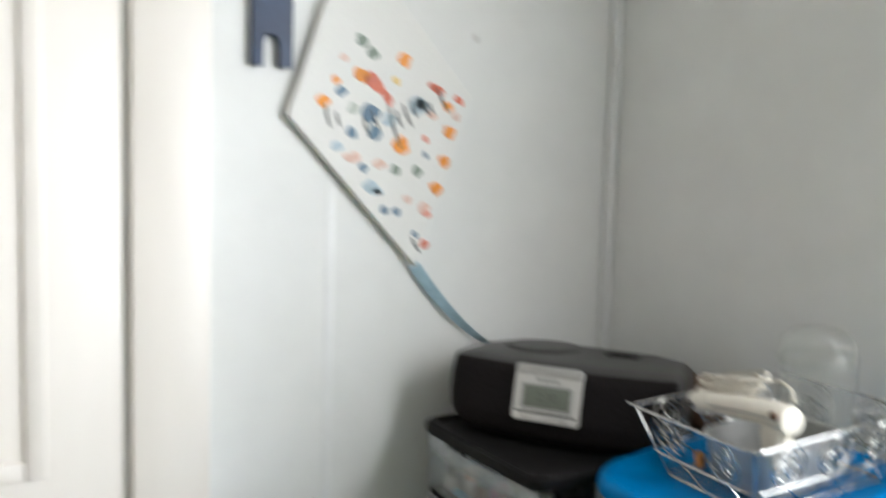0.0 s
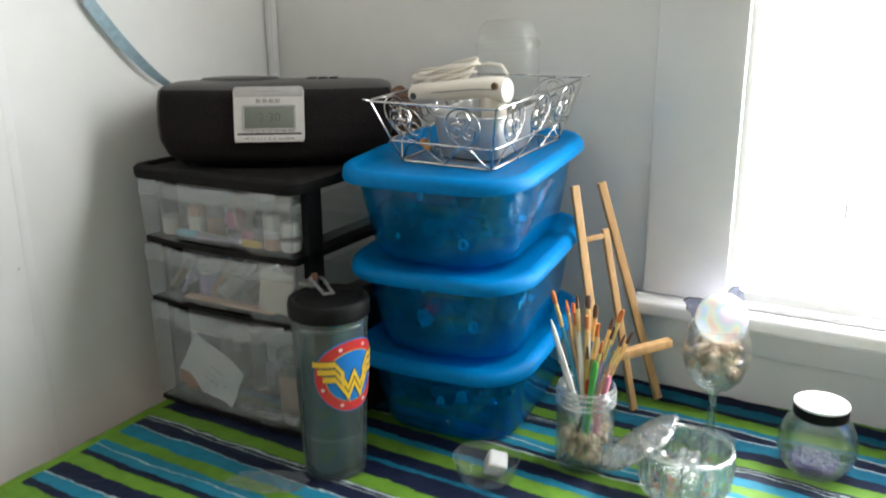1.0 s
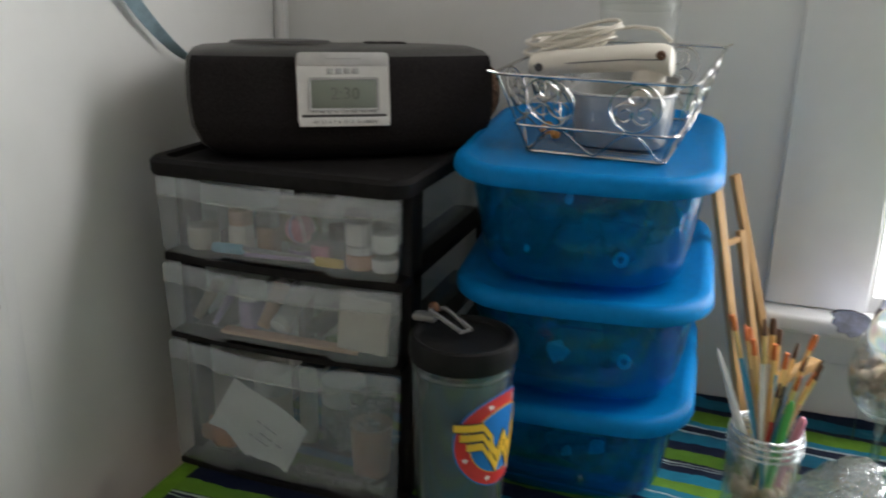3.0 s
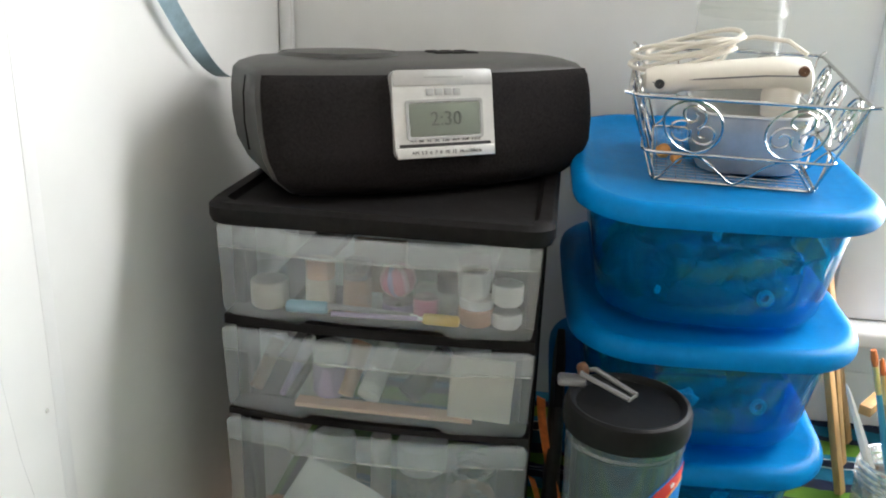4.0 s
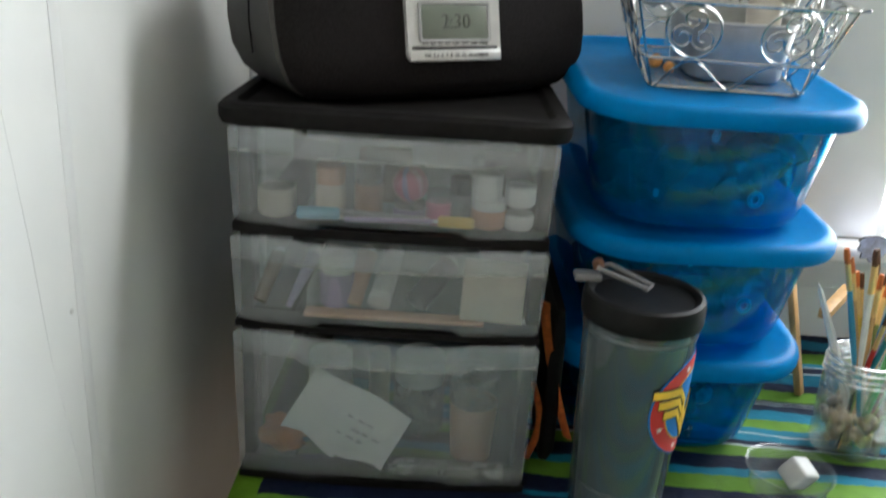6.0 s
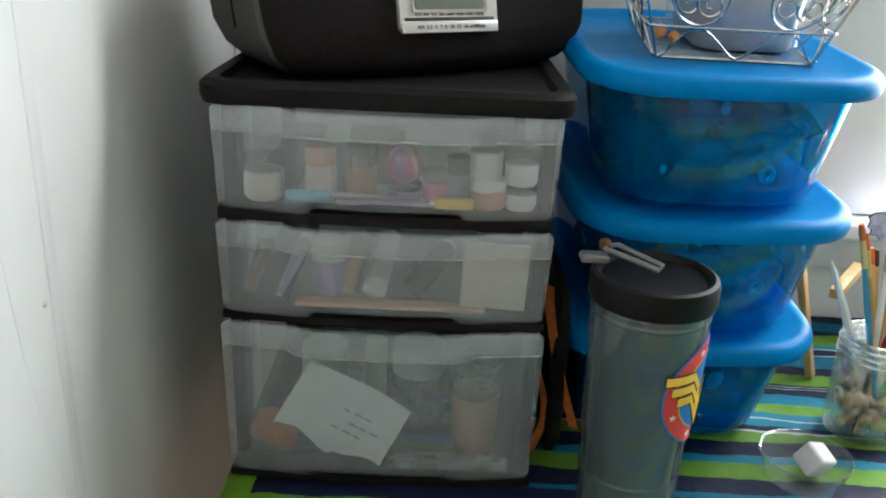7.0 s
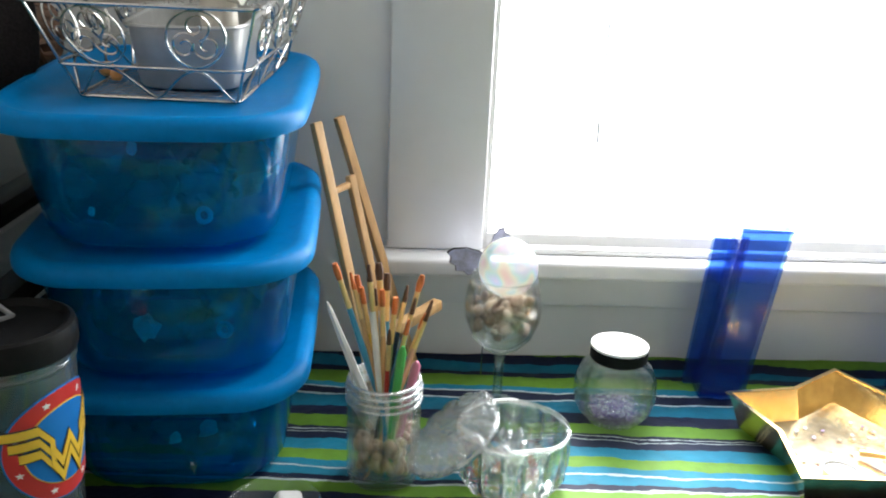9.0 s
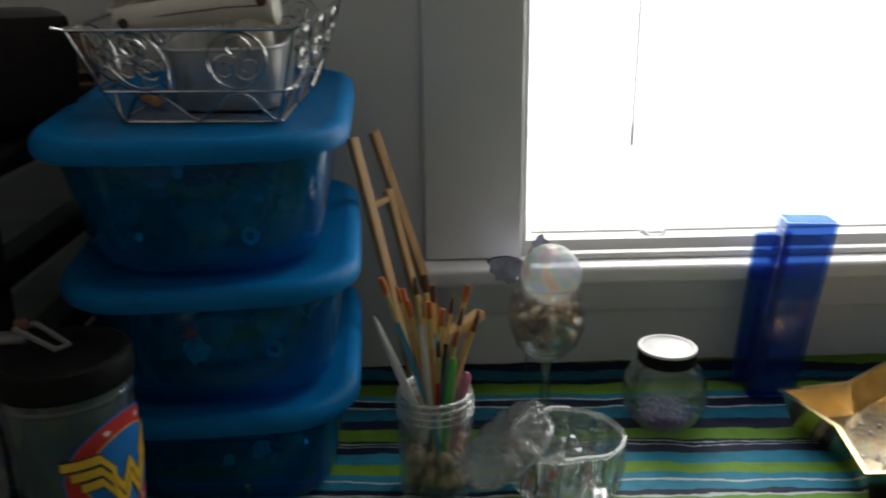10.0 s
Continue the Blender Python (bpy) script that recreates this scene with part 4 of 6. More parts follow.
# the stack stands tipped a little towards the room
STACK = pose(0.4905, -0.298, TABLE + 0.003, 4.6, 0, 0)
BINS = [STACK @ pose(-0.002, 0.128, 0.0, 0, 0, 2.5), STACK @ pose(0.003, 0.126, 0.1255, 0, 0, 3.5), STACK @ pose(0.001, 0.128, 0.251, 0, 0, 2)]
LABELS = ["blue see-through storage bin at the bottom of a stack", "blue see-through storage bin packed with small things", "blue see-through storage bin carrying a wire basket"]
for i, (m, lab) in enumerate(zip(BINS, LABELS)):
    bin_thing(m, lab, i)
    rnd = random.Random(20 + i)
    for k in range(17):
        r = rnd.uniform(0.022, 0.032)
        x, y = (-0.055 + 0.0275 * (k % 5)) + rnd.uniform(-0.008, 0.008), -0.070 + 0.048 * (k // 5) + rnd.uniform(-0.01, 0.01)
        solo("craft_bundle", blob(r, k + 10 * i + 1, 0.5, (1.1, 1.1, 0.9)), M_CLOTHES[[0, 1, 4, 0, 2, 1, 0, 1, 1, 2, 0, 4, 1, 0, 2, 1, 0][k]], m @ pose(x, y, 0.008 + r * 0.95 + (0.026 if k % 3 == 1 else 0.004), 0, 0, 40 * k),
             "crumpled craft fabric bundle seen through blue plastic", "fabric bundle", "things in the bins")
    for k, (x, y, z, r) in enumerate(((0.060, -0.100, 0.040, 0.021), (-0.035, -0.115, 0.084, 0.012), (0.084, -0.035, 0.055, 0.016), (0.084, 0.045, 0.045, 0.015), (0.020, -0.116, 0.030, 0.014), (-0.070, -0.105, 0.060, 0.012))):
        solo("crinkled_wrapper", blob(r, 60 + k + 7 * i, 0.9, (0.9, 0.5, 1.1) if abs(x) < 0.08 else (0.35, 1.1, 0.9), 3), M_CRINKLE, m @ pose(x * (1.0 - 0.12 * i), y, z, 0, 0, 25 * k if abs(x) < 0.08 else 4),
             "crinkled clear wrapper seen through blue plastic", "wrapper", "things in the bins", smooth=0)

# pale small things seen through the bin fronts; packet paleness also stands for glints
for b, kind, x, z, r in ((2, "plastic_packet", -0.008, 0.088, 0.005), (2, "craft_ring", 0.0435, 0.026, 0.0055), (2, "small_bottle", 0.066, 0.010, 0.0095), (2, "plastic_packet", -0.05, 0.028, 0.0035),
                         (1, "plastic_packet", -0.018, 0.047, 0.0105), (1, "craft_ring", 0.050, 0.041, 0.0055), (1, "small_bottle", 0.066, 0.040, 0.008), (1, "plastic_packet", -0.015, 0.09, 0.0035),
                         (0, "plastic_packet", 0.036, 0.062, 0.009), (0, "plastic_packet", 0.004, 0.050, 0.006), (0, "small_bottle", -0.05, 0.03, 0.008)):
    at = BINS[b] @ pose(x, (-0.118 if kind == "small_bottle" else -0.126) + 0.016 * (1 - z / 0.11) + 0.9 * x * x, z)
    if kind == "craft_ring":
        rg = tube(bmesh.new(), [(r * math.cos(2 * math.pi * q / 20), 0.0, r * 1.15 * math.sin(2 * math.pi * q / 20)) for q in range(20)], 0.0022, 6, True)
        solo("craft_ring", rg, M_FILM, at, "pale plastic craft ring seen through blue plastic", "ring", "things in the bins")
    elif kind == "small_bottle":
        bt = thing("small_bottle", at, "small clear bottle seen through blue plastic", "bottle", "things in the bins")
        part("wall", lathe([(r * 0.8, 0.0), (r, 0.003), (r, 0.036), (r * 0.6, 0.046)], 18, True, True), M_CLEARPLASTIC, bt)
        part("cap", lathe([(r * 0.65, 0.046), (r * 0.65, 0.055), (r * 0.5, 0.056)], 14, True, True), M_CLOUDY, bt)
    else:
        solo("plastic_packet", blob(r, b * 7 + 3, 0.8, (0.9, 0.4, 1.1), 2), M_FILM, at, "small crinkled packet in blue plastic, glints put into its pale colour", "packet", "things in the bins", smooth=0)

for b, y, z, h, tilt in ((2, 0.005, 0.058, 0.026, 6), (2, -0.055, 0.050, 0.008, -20), (1, -0.045, 0.062, 0.009, -28), (1, -0.085, 0.075, 0.012, 15)):
    solo("paper_label", B((-0.0006, -0.012, -h / 2), (0.0006, 0.012, h / 2), 0.0004), M_FILM, BINS[b] @ pose(0.1005 + 0.012 * (z - 0.05) / 0.05, y, z, tilt, 8, 0), "pale paper label seen through blue plastic", "label", "things in the bins")

# ---- wire basket on the bins ----
BK = pose(0.508, -0.186, TABLE + 0.3815, 4.6, 0, -4.6)
basket = thing("wire_basket", BK, "silver wire basket with scroll medallions", "basket")
RW, RD, MW, MD, FW, FD, H = 0.190, 0.245, 0.160, 0.213, 0.138, 0.19, 0.082
ZM = 0.030


def ring(w, d, r, z, rad):
    return tube(bmesh.new(), rrect(w, d, r, z, 4), rad, 6, True)


part("rim", ring(RW, RD, 0.012, H, 0.0016), M_WIRE, basket)
part("middle_rail", ring(MW, MD, 0.012, ZM, 0.0014), M_WIRE, basket)
part("base_rail", ring(FW, FD, 0.008, 0.0018, 0.0015), M_WIRE, basket)
for sx in (-1, 1):
    for sy in (-1, 1):
        part("corner_post", tube(bmesh.new(), [(sx * (FW / 2 - 0.002), sy * (FD / 2 - 0.002), 0.002), (sx * (MW / 2 - 0.004), sy * (MD / 2 - 0.004), ZM), (sx * (RW / 2 - 0.003), sy * (RD / 2 - 0.003), H), (sx * (RW / 2 + 0.004), sy * (RD / 2 + 0.004), H + 0.003)], 0.0013, 6), M_WIRE, basket)


def side_point(side, u, z):
    """A point on a sloping basket side; u runs from -0.5 to 0.5 along it."""
    k = (z - ZM) / (H - ZM) if z > ZM else z / ZM
    w = MW + (RW - MW) * k if z > ZM else FW + (MW - FW) * k
    d = MD + (RD - MD) * k if z > ZM else FD + (MD - FD) * k
    return {"s": (u * w, -d / 2, z), "n": (u * w, d / 2, z), "e": (w / 2, u * d, z), "w": (-w / 2, u * d, z)}[side]


def wave(side, n):
    pts = []
    m_ = n * 12
    for i in range(m_ + 1):
        u = i / m_
        z = 0.003 + (ZM - 0.004) * (0.5 - 0.5 * math.cos(2 * math.pi * n * u)) ** 0.8
        pts.append(side_point(side, (u - 0.5) * 0.94, z))
    return tube(bmesh.new(), pts, 0.0011, 5)


def medallion(side, u0, length):
    bm_ = bmesh.new()
    zc, rad = (ZM + H) / 2, (H - ZM) / 2 - 0.002

    def at(a, r, dx=0.0, dz=0.0):
        return side_point(side, u0 + (dx + r * math.cos(a)) / length, zc + dz + r * math.sin(a))

    tube(bm_, [at(2 * math.pi * i / 28, rad) for i in range(28)], 0.0011, 5, True)
    for k in range(3):
        a0 = math.pi / 2 + 2 * math.pi * k / 3
        cx, cz = 0.45 * rad * math.cos(a0), 0.45 * rad * math.sin(a0)
        pts = []
        for i in range(22):
            s = i / 21
            pts.append(at(a0 + 3.4 + s * 8.2, rad * (0.5 - 0.36 * s), cx, cz))
        tube(bm_, pts, 0.0010, 5)
    part("scroll_medallion", bm_, M_WIRE, basket)


for side, n, ln, us in (("s", 2, 0.175, (-0.23, 0.24)), ("n", 2, 0.175, (-0.23, 0.24)), ("e", 3, 0.23, (-0.3, 0.0, 0.3)), ("w", 3, 0.23, (-0.3, 0.0, 0.3))):
    part("wave_wire", wave(side, n), M_WIRE, basket)
    for u in us:
        medallion(side, u, ln)
bm = bmesh.new()
for i in range(16):
    x = -FW / 2 + FW * (i + 0.5) / 16
    tube(bm, [(x, -FD / 2, 0.002), (x, FD / 2, 0.002)], 0.0003, 4)
for i in range(22):
    y = -FD / 2 + FD * (i + 0.5) / 22
    tube(bm, [(-FW / 2, y, 0.0028), (FW / 2, y, 0.0028)], 0.0003, 4)
part("base_mesh", bm, M_WIRE, basket)

# in the basket
bm = loops(bmesh.new(), [rrect(0.086, 0.115, 0.022, 0.0), rrect(0.09, 0.12, 0.024, 0.003), rrect(0.1, 0.13, 0.026, 0.052), rrect(0.105, 0.135, 0.028, 0.054), rrect(0.098, 0.128, 0.025, 0.054), rrect(0.088, 0.118, 0.022, 0.006)])
tin = thing("baking_tin", BK @ pose(0.012, -0.012, 0.005, 0, 0, 4), "dull silver rounded baking tin in a wire basket", "tin")
part("pan", bm, M_TIN, tin)
part("rolled_rim", tube(bmesh.new(), rrect(0.105, 0.135, 0.028, 0.054, 5), 0.0018, 6, True), M_TIN, tin)
mixer = thing("hand_mixer", BK @ pose(-0.012, -0.035, 0.0835, 0, -4, 4), "cream plastic hand mixer with a coiled cable", "hand mixer")
sec = []
for x, ry, rz, zc in ((-0.074, 0.004, 0.004, -0.001), (-0.071, 0.011, 0.010, -0.001), (-0.060, 0.0155, 0.0135, -0.001), (-0.045, 0.0165, 0.0135, 0.0), (-0.040, 0.0165, 0.0122, 0.001), (0.0, 0.0175, 0.0128, 0.003), (0.04, 0.019, 0.0138, 0.004), (0.062, 0.020, 0.0150, 0.002), (0.070, 0.018, 0.0150, -0.001), (0.073, 0.010, 0.010, -0.002)):
    sec.append([(x, ry * math.cos(a), zc + rz * math.sin(a)) for a in [2 * math.pi * i / 20 for i in range(20)]])
part("body", loops(bmesh.new(), sec), M_CREAM, mixer)
part("eyelet", lathe([(0.0002, 0.001), (0.0042, 0.001), (0.0046, 0.0)], 14), M_INK, mixer, "dark round hole").matrix_basis = pose(-0.0600, -0.0160, -0.001, 90, 0, 0)
part("button", lathe([(0.0002, 0.003), (0.004, 0.003), (0.005, 0.0)], 14), M_BRISTLE_DARK, mixer).matrix_basis = pose(0.062, -0.0190, 0.008, 90, 0, 0)
part("seam", tube(bmesh.new(), [(-0.066, -0.0128, 0.0), (-0.02, -0.0170, 0.003), (0.03, -0.0188, 0.005), (0.064, -0.0202, 0.004)], 0.0008, 5), M_CLIP, mixer)
part("beater_boss", lathe([(0.016, -0.03), (0.017, -0.012), (0.013, 0.0)], 18, True, True), M_CREAM, mixer).matrix_basis = pose(0.048, 0.0, -0.004)
rnd = random.Random(5)
for k in range(8):
    pts = []
    for i in range(26):
        a = 2 * math.pi * i / 26
        pts.append((-0.040 + (0.033 + 0.0025 * ((k * 3) % 8)) * math.cos(a) + 0.0015 * k, 0.028 + (0.026 - 0.001 * k) * math.sin(a), 0.004 + 0.0032 * k + 0.006 * math.sin(a + k) ** 2 + 0.006 * math.cos(a)))
    part("cable_loop", tube(bmesh.new(), pts, 0.0021, 6, True), M_CREAM, mixer)
part("cable", tube(bmesh.new(), [(0.0, 0.045, 0.026), (0.03, 0.035, 0.030), (0.055, 0.02, 0.028), (0.069, 0.006, 0.018)], 0.0021, 6), M_CREAM, mixer)
jar = thing("plastic_jar", BK @ pose(0.004, 0.068, 0.005), "tall cloudy clear jar standing upside down", "jar")
part("wall", lathe([(0.036, 0.0), (0.040, 0.006), (0.042, 0.06), (0.0425, 0.12), (0.039, 0.148), (0.030, 0.158), (0.0003, 0.160)], 32), M_MILKY, jar)
part("band", lathe([(0.0425, 0.122), (0.0436, 0.125), (0.0436, 0.129), (0.0425, 0.132)], 32), M_MILKY, jar)
solo("wooden_bead", blob(0.0068, 3, 0.1), C_BEAD, BK @ pose(-0.060, -0.052, 0.016), "orange wooden bead in a wire basket", "bead", "beads")
solo("wooden_bead", blob(0.0055, 5, 0.1), C_BEAD, BK @ pose(-0.048, -0.062, 0.013), "orange wooden bead in a wire basket", "bead", "beads")

# brown wicker bundle behind the boombox and an orange strap between unit and bins
wick = thing("wicker_bundle", pose(0.312, -0.085, TABLE + 0.356), "dark brown wicker bundle behind a boombox", "wicker bundle")
rnd = random.Random(8)
for k in range(16):
    a0, tl = rnd.uniform(0, 6.28), rnd.uniform(-0.9, 0.9)
    pts = []
    for i in range(20):
        a = 2 * math.pi * i / 20
        v = Vector((0.034 * math.cos(a), 0.034 * math.sin(a), 0.0))
        v.rotate(Euler((tl, rnd.uniform(-0.05, 0.05) + 0.7 * math.sin(a0), a0)))
        pts.append((v.x, v.y, 0.05 + v.z * 1.25))
    part("cane", tube(bmesh.new(), pts, 0.0045, 5, True), M_WICKER, wick)
part("core", blob(0.034, 2, 0.2, (1, 1, 1.2)), M_WICKER, wick).matrix_basis = pose(0, 0, 0.05)
pouch = thing("strap_pouch", pose(0.366, -0.25, TABLE + 0.002), "black pouch with orange webbing beside the bins", "pouch")
part("bag", loops(bmesh.new(), [rrect(0.010, 0.16, 0.004, 0.0), rrect(0.016, 0.19, 0.007, 0.02), rrect(0.014, 0.19, 0.006, 0.14), rrect(0.008, 0.18, 0.003, 0.17)]), M_BLACK, pouch)
part("webbing", sheet(lambda u, v: ((-0.020 + 0.036 * u ** 1.4 + v * 0.008, -0.088 - 0.006 * v, 0.178 - 0.145 * u), (0, -1, 0.0)), 20, 2, 0.003), M_ORANGE, pouch, "orange webbing strap")
part("webbing", sheet(lambda u, v: ((-0.022 + 0.010 * math.sin(u * 3.1) + v * 0.006, -0.084 - 0.004 * v, 0.09 - 0.086 * u), (0, -1, 0.0)), 16, 2, 0.003), M_ORANGE, pouch, "orange webbing strap")

# ---- tumbler ----
tum = thing("travel_tumbler", pose(0.418, -0.425, TABLE + 0.001) @ Matrix.Diagonal((1, 1, 0.966, 1)), "smoky dark travel tumbler with a round printed badge", "tumbler")


def tum_r(z):
    return 0.0398 + (0.0468 - 0.0398) * min(1.0, z / 0.21)


part("wall", lathe([(0.0365, 0.0), (0.0394, 0.002), (tum_r(0.05), 0.05), (tum_r(0.057), 0.057), (tum_r(0.057) - 0.0012, 0.0605), (tum_r(0.064), 0.064), (tum_r(0.12), 0.12), (tum_r(0.19), 0.19), (tum_r(0.215), 0.2175)], 48, True), M_TUMBLER, tum)
part("liner", lathe([(0.031, 0.008), (0.034, 0.012), (0.0375, 0.1), (0.0415, 0.212)], 40, True, True), M_LINER, tum)
part("lid", lathe([(0.0465, 0.2165), (0.0492, 0.2175), (0.0500, 0.221), (0.0500, 0.2335), (0.0485, 0.2385), (0.0455, 0.2400), (0.0425, 0.2385), (0.0405, 0.2350), (0.0003, 0.2340)], 48), M_LID, tum, "black plastic screw lid")
part("collar", lathe([(0.0466, 0.206), (0.0474, 0.2075), (0.0474, 0.2095), (0.0466, 0.211)], 48), M_TUMBLER, tum)
clip = bmesh.new()
tube(clip, [(-0.034, 0.026, 0.2490), (-0.038, 0.014, 0.252), (0.000, -0.008, 0.2440), (0.006, 0.002, 0.2435), (-0.026, 0.024, 0.2520)], 0.0022, 6, True)
box(clip, (-0.056, 0.012, 0.2385), (-0.033, 0.028, 0.2455), 0.003)
part("clip_knob", lathe([(0.0003, 0.0), (0.0045, 0.001), (0.005, 0.007), (0.0035, 0.010), (0.0003, 0.0105)], 14), M_BRISTLE_DARK, tum, "brown plastic knob").matrix_basis = pose(-0.035, 0.022, 0.247, 0, -15, 0)
part("flip_clip", clip, M_CLIP, tum, "grey plastic flip clip")
BADGE_A, BADGE_Z, BR = radians(-19), 0.147, 0.047


def badge_point(u, v, out):
    z = BADGE_Z + v
    r = tum_r(z) + out
    a = BADGE_A + u / 0.0442
    return (r * math.cos(a), r * math.sin(a), z)


def badge_disc(r0, r1, out, n=48):
    bm_ = bmesh.new()
    loops(bm_, [[badge_point(r * math.cos(2 * math.pi * i / n), r * math.sin(2 * math.pi * i / n), o) for i in range(n)] for r, o in
                [(max(r0, 0.0004) + (r1 - max(r0, 0.0004)) * k / 6, out) for k in range(7)] + [(r1, out - 0.0006)]], r0 <= 0, False)
    return bm_


def badge_stroke(pts, w, out):
    bm_ = bmesh.new()
    rows = []
    fine = []
    for (a, b) in zip(pts, pts[1:]):
        for i in range(6):
            fine.append((a[0] + (b[0] - a[0]) * i / 6, a[1] + (b[1] - a[1]) * i / 6))
    fine.append(pts[-1])
    for u, v in fine:
        rows.append([badge_point(u, v - w / 2, out), badge_point(u, v + w / 2, out), badge_point(u, v + w / 2, out - 0.0005), badge_point(u, v - w / 2, out - 0.0005)])
    return loops(bm_, rows)


part("badge_outline", badge_disc(0, BR + 0.0015, 0.0010), M_BLUEPRINT, tum)
part("badge_ring", badge_disc(0.0, BR, 0.0014), M_RED, tum, "red printed ring")
part("badge_line", badge_disc(0, BR * 0.73, 0.0017), M_YELLOW, tum)
part("badge_disc", badge_disc(0, BR * 0.71, 0.0020), M_BLUEPRINT, tum, "blue printed disc")
for s in (-1, 1):
    for k, (u1, v0) in enumerate(((1.02, 0.018), (0.90, 0.008), (0.78, -0.002))):
        ln = [(s * BR * u1, v0 + 0.001), (s * BR * 0.48, v0 + 0.0015), (s * BR * 0.26, v0 - 0.014 - 0.002 * k)]
        part("badge_wing", badge_stroke(ln, 0.0095, 0.0024), M_INK, tum)
        part("badge_wing", badge_stroke(ln, 0.0072, 0.0028), M_YELLOW, tum, "yellow printed wing bar")
for dz in (0.0, -0.013):
    zig = [(-0.016, 0.004 + dz), (-0.008, -0.014 + dz), (0.0, 0.006 + dz), (0.008, -0.014 + dz), (0.016, 0.004 + dz)]
    part("badge_zigzag", badge_stroke(zig, 0.0125, 0.0027), M_INK, tum)
    part("badge_zigzag", badge_stroke(zig, 0.0095, 0.0032), M_YELLOW, tum, "yellow printed zigzag")
for k in range(8):
    a = radians(22.5 + 45 * k)
    u, v = BR * 0.86 * math.cos(a), BR * 0.86 * math.sin(a)
    star_pts = [((0.0031 if q % 2 == 0 else 0.0013) * math.sin(q * math.pi / 5), (0.0031 if q % 2 == 0 else 0.0013) * math.cos(q * math.pi / 5)) for q in range(10)]
    part("badge_star", loops(bmesh.new(), [[badge_point(u + p[0], v + p[1], o) for p in star_pts] for o in (0.0010, 0.0019)]), M_WHITE, tum)

# ---- small wooden easel ----
easel = thing("table_easel", pose(0, 0, 0), "small pale pine table easel", "easel")


def lath(a, b, w, d):
    a, b = Vector(a), Vector(b)
    t = (b - a).normalized()
    s = t.cross(Vector((0.77, -0.64, 0.0))).normalized()
    n = s.cross(t).normalized()
    bm_ = bmesh.new()
    loops(bm_, [[p + s * (w / 2 * i) + n * (d / 2 * j) for i, j in ((-1, -1), (1, -1), (1, 1), (-1, 1))] for p in (a, b)])
    bmesh.ops.bevel(bm_, geom=bm_.edges[:], offset=0.0012, segments=2, affect="EDGES", profile=0.5)
    return bm_


part("front_leg", lath((0.616, -0.120, 1.080), (0.690, -0.160, TABLE + 0.003), 0.012, 0.008), M_WOOD, easel)
part("front_leg", lath((0.636, -0.066, 1.077), (0.731, -0.042, TABLE + 0.003), 0.012, 0.008), M_WOOD, easel)
part("rear_leg", lath((0.650, -0.084, 1.015), (0.710, -0.096, TABLE + 0.003), 0.010, 0.008), M_WOOD, easel)
part("crossbar", lath((0.630, -0.126, 1.005), (0.654, -0.078, 1.005), 0.007, 0.006), M_WOOD, easel)
part("ledge", lath((0.697, -0.160, 0.858), (0.754, -0.090, 0.865), 0.012, 0.013), M_WOOD, easel)

# ---- paintbrush jar ----
PJ = pose(0.696, -0.270, TABLE + 0.0015)
pj = thing("brush_jar", PJ, "clear glass screw-top jar holding paintbrushes and pebbles", "jar")
part("glass", lathe([(0.0003, 0.002), (0.031, 0.0), (0.0355, 0.004), (0.0365, 0.012), (0.0365, 0.082), (0.0345, 0.091), (0.0335, 0.095), (0.0352, 0.0965), (0.0352, 0.099), (0.0338, 0.1005), (0.0352, 0.102), (0.0352, 0.1045), (0.0338, 0.106), (0.0338, 0.1095),
                     (0.0325, 0.111), (0.031, 0.1095), (0.031, 0.092), (0.0338, 0.081), (0.0338, 0.014), (0.028, 0.008), (0.0003, 0.008)], 40), M_GLASS, pj)
for z, r in ((0.090, 0.0366), (0.0965, 0.0362), (0.1035, 0.0362), (0.1095, 0.0345)):
    part("thread", tube(bmesh.new(), [(r * math.cos(2 * math.pi * i / 40), r * math.sin(2 * math.pi * i / 40), z) for i in range(40)], 0.0019, 8, True), M_THREAD, pj)


def pebbles(name, m, n, rad, z0, z1, size, label, category, seed, mats):
    bm_ = bmesh.new()
    rnd_ = random.Random(seed)
    for k in range(n):
        a, r = rnd_.uniform(0, 6.28), rad * math.sqrt(rnd_.uniform(0, 1))
        p = Vector((r * math.cos(a), r * math.sin(a), rnd_.uniform(z0, z1)))
        s = rnd_.uniform(0.7, 1.3) * size
        ret = bmesh.ops.create_icosphere(bm_, subdivisions=2, radius=1.0)
        e = Euler((rnd_.uniform(0, 3), rnd_.uniform(0, 3), rnd_.uniform(0, 3)))
        q = (s, s * 0.8, s * 0.55)
        for v in ret["verts"]:
            c = Vector((v.co.x * q[0], v.co.y * q[1], v.co.z * q[2]))
            c.rotate(e)
            v.co = c + p
    return solo(name, bm_, mats, m, label, category, kind="stuff")


def pebble_material():
    m, nt, out = mat("mixed_pebbles")
    g = nt.nodes.new("ShaderNodeNewGeometry")
    r = ramp(nt, [(0.0, (0.56, 0.43, 0.3)), (0.3, (0.36, 0.25, 0.17)), (0.5, (0.64, 0.52, 0.4)), (0.75, (0.46, 0.35, 0.25)), (1.0, (0.26, 0.2, 0.16))])
    nt.links.new(g.outputs["Random Per Island"], r.inputs[0])
    p = node(nt, "ShaderNodeBsdfPrincipled", Roughness=0.45)
    nt.links.new(r.outputs[0], p.inputs["Base Color"])
    nt.links.new(p.outputs[0], out.inputs[0])
    return m


M_PEBBLES = pebble_material()
pebbles("pebbles", PJ, 130, 0.0265, 0.014, 0.052, 0.0066, "mixed brown pebbles filling a glass jar", "pebbles", 4, M_PEBBLES)


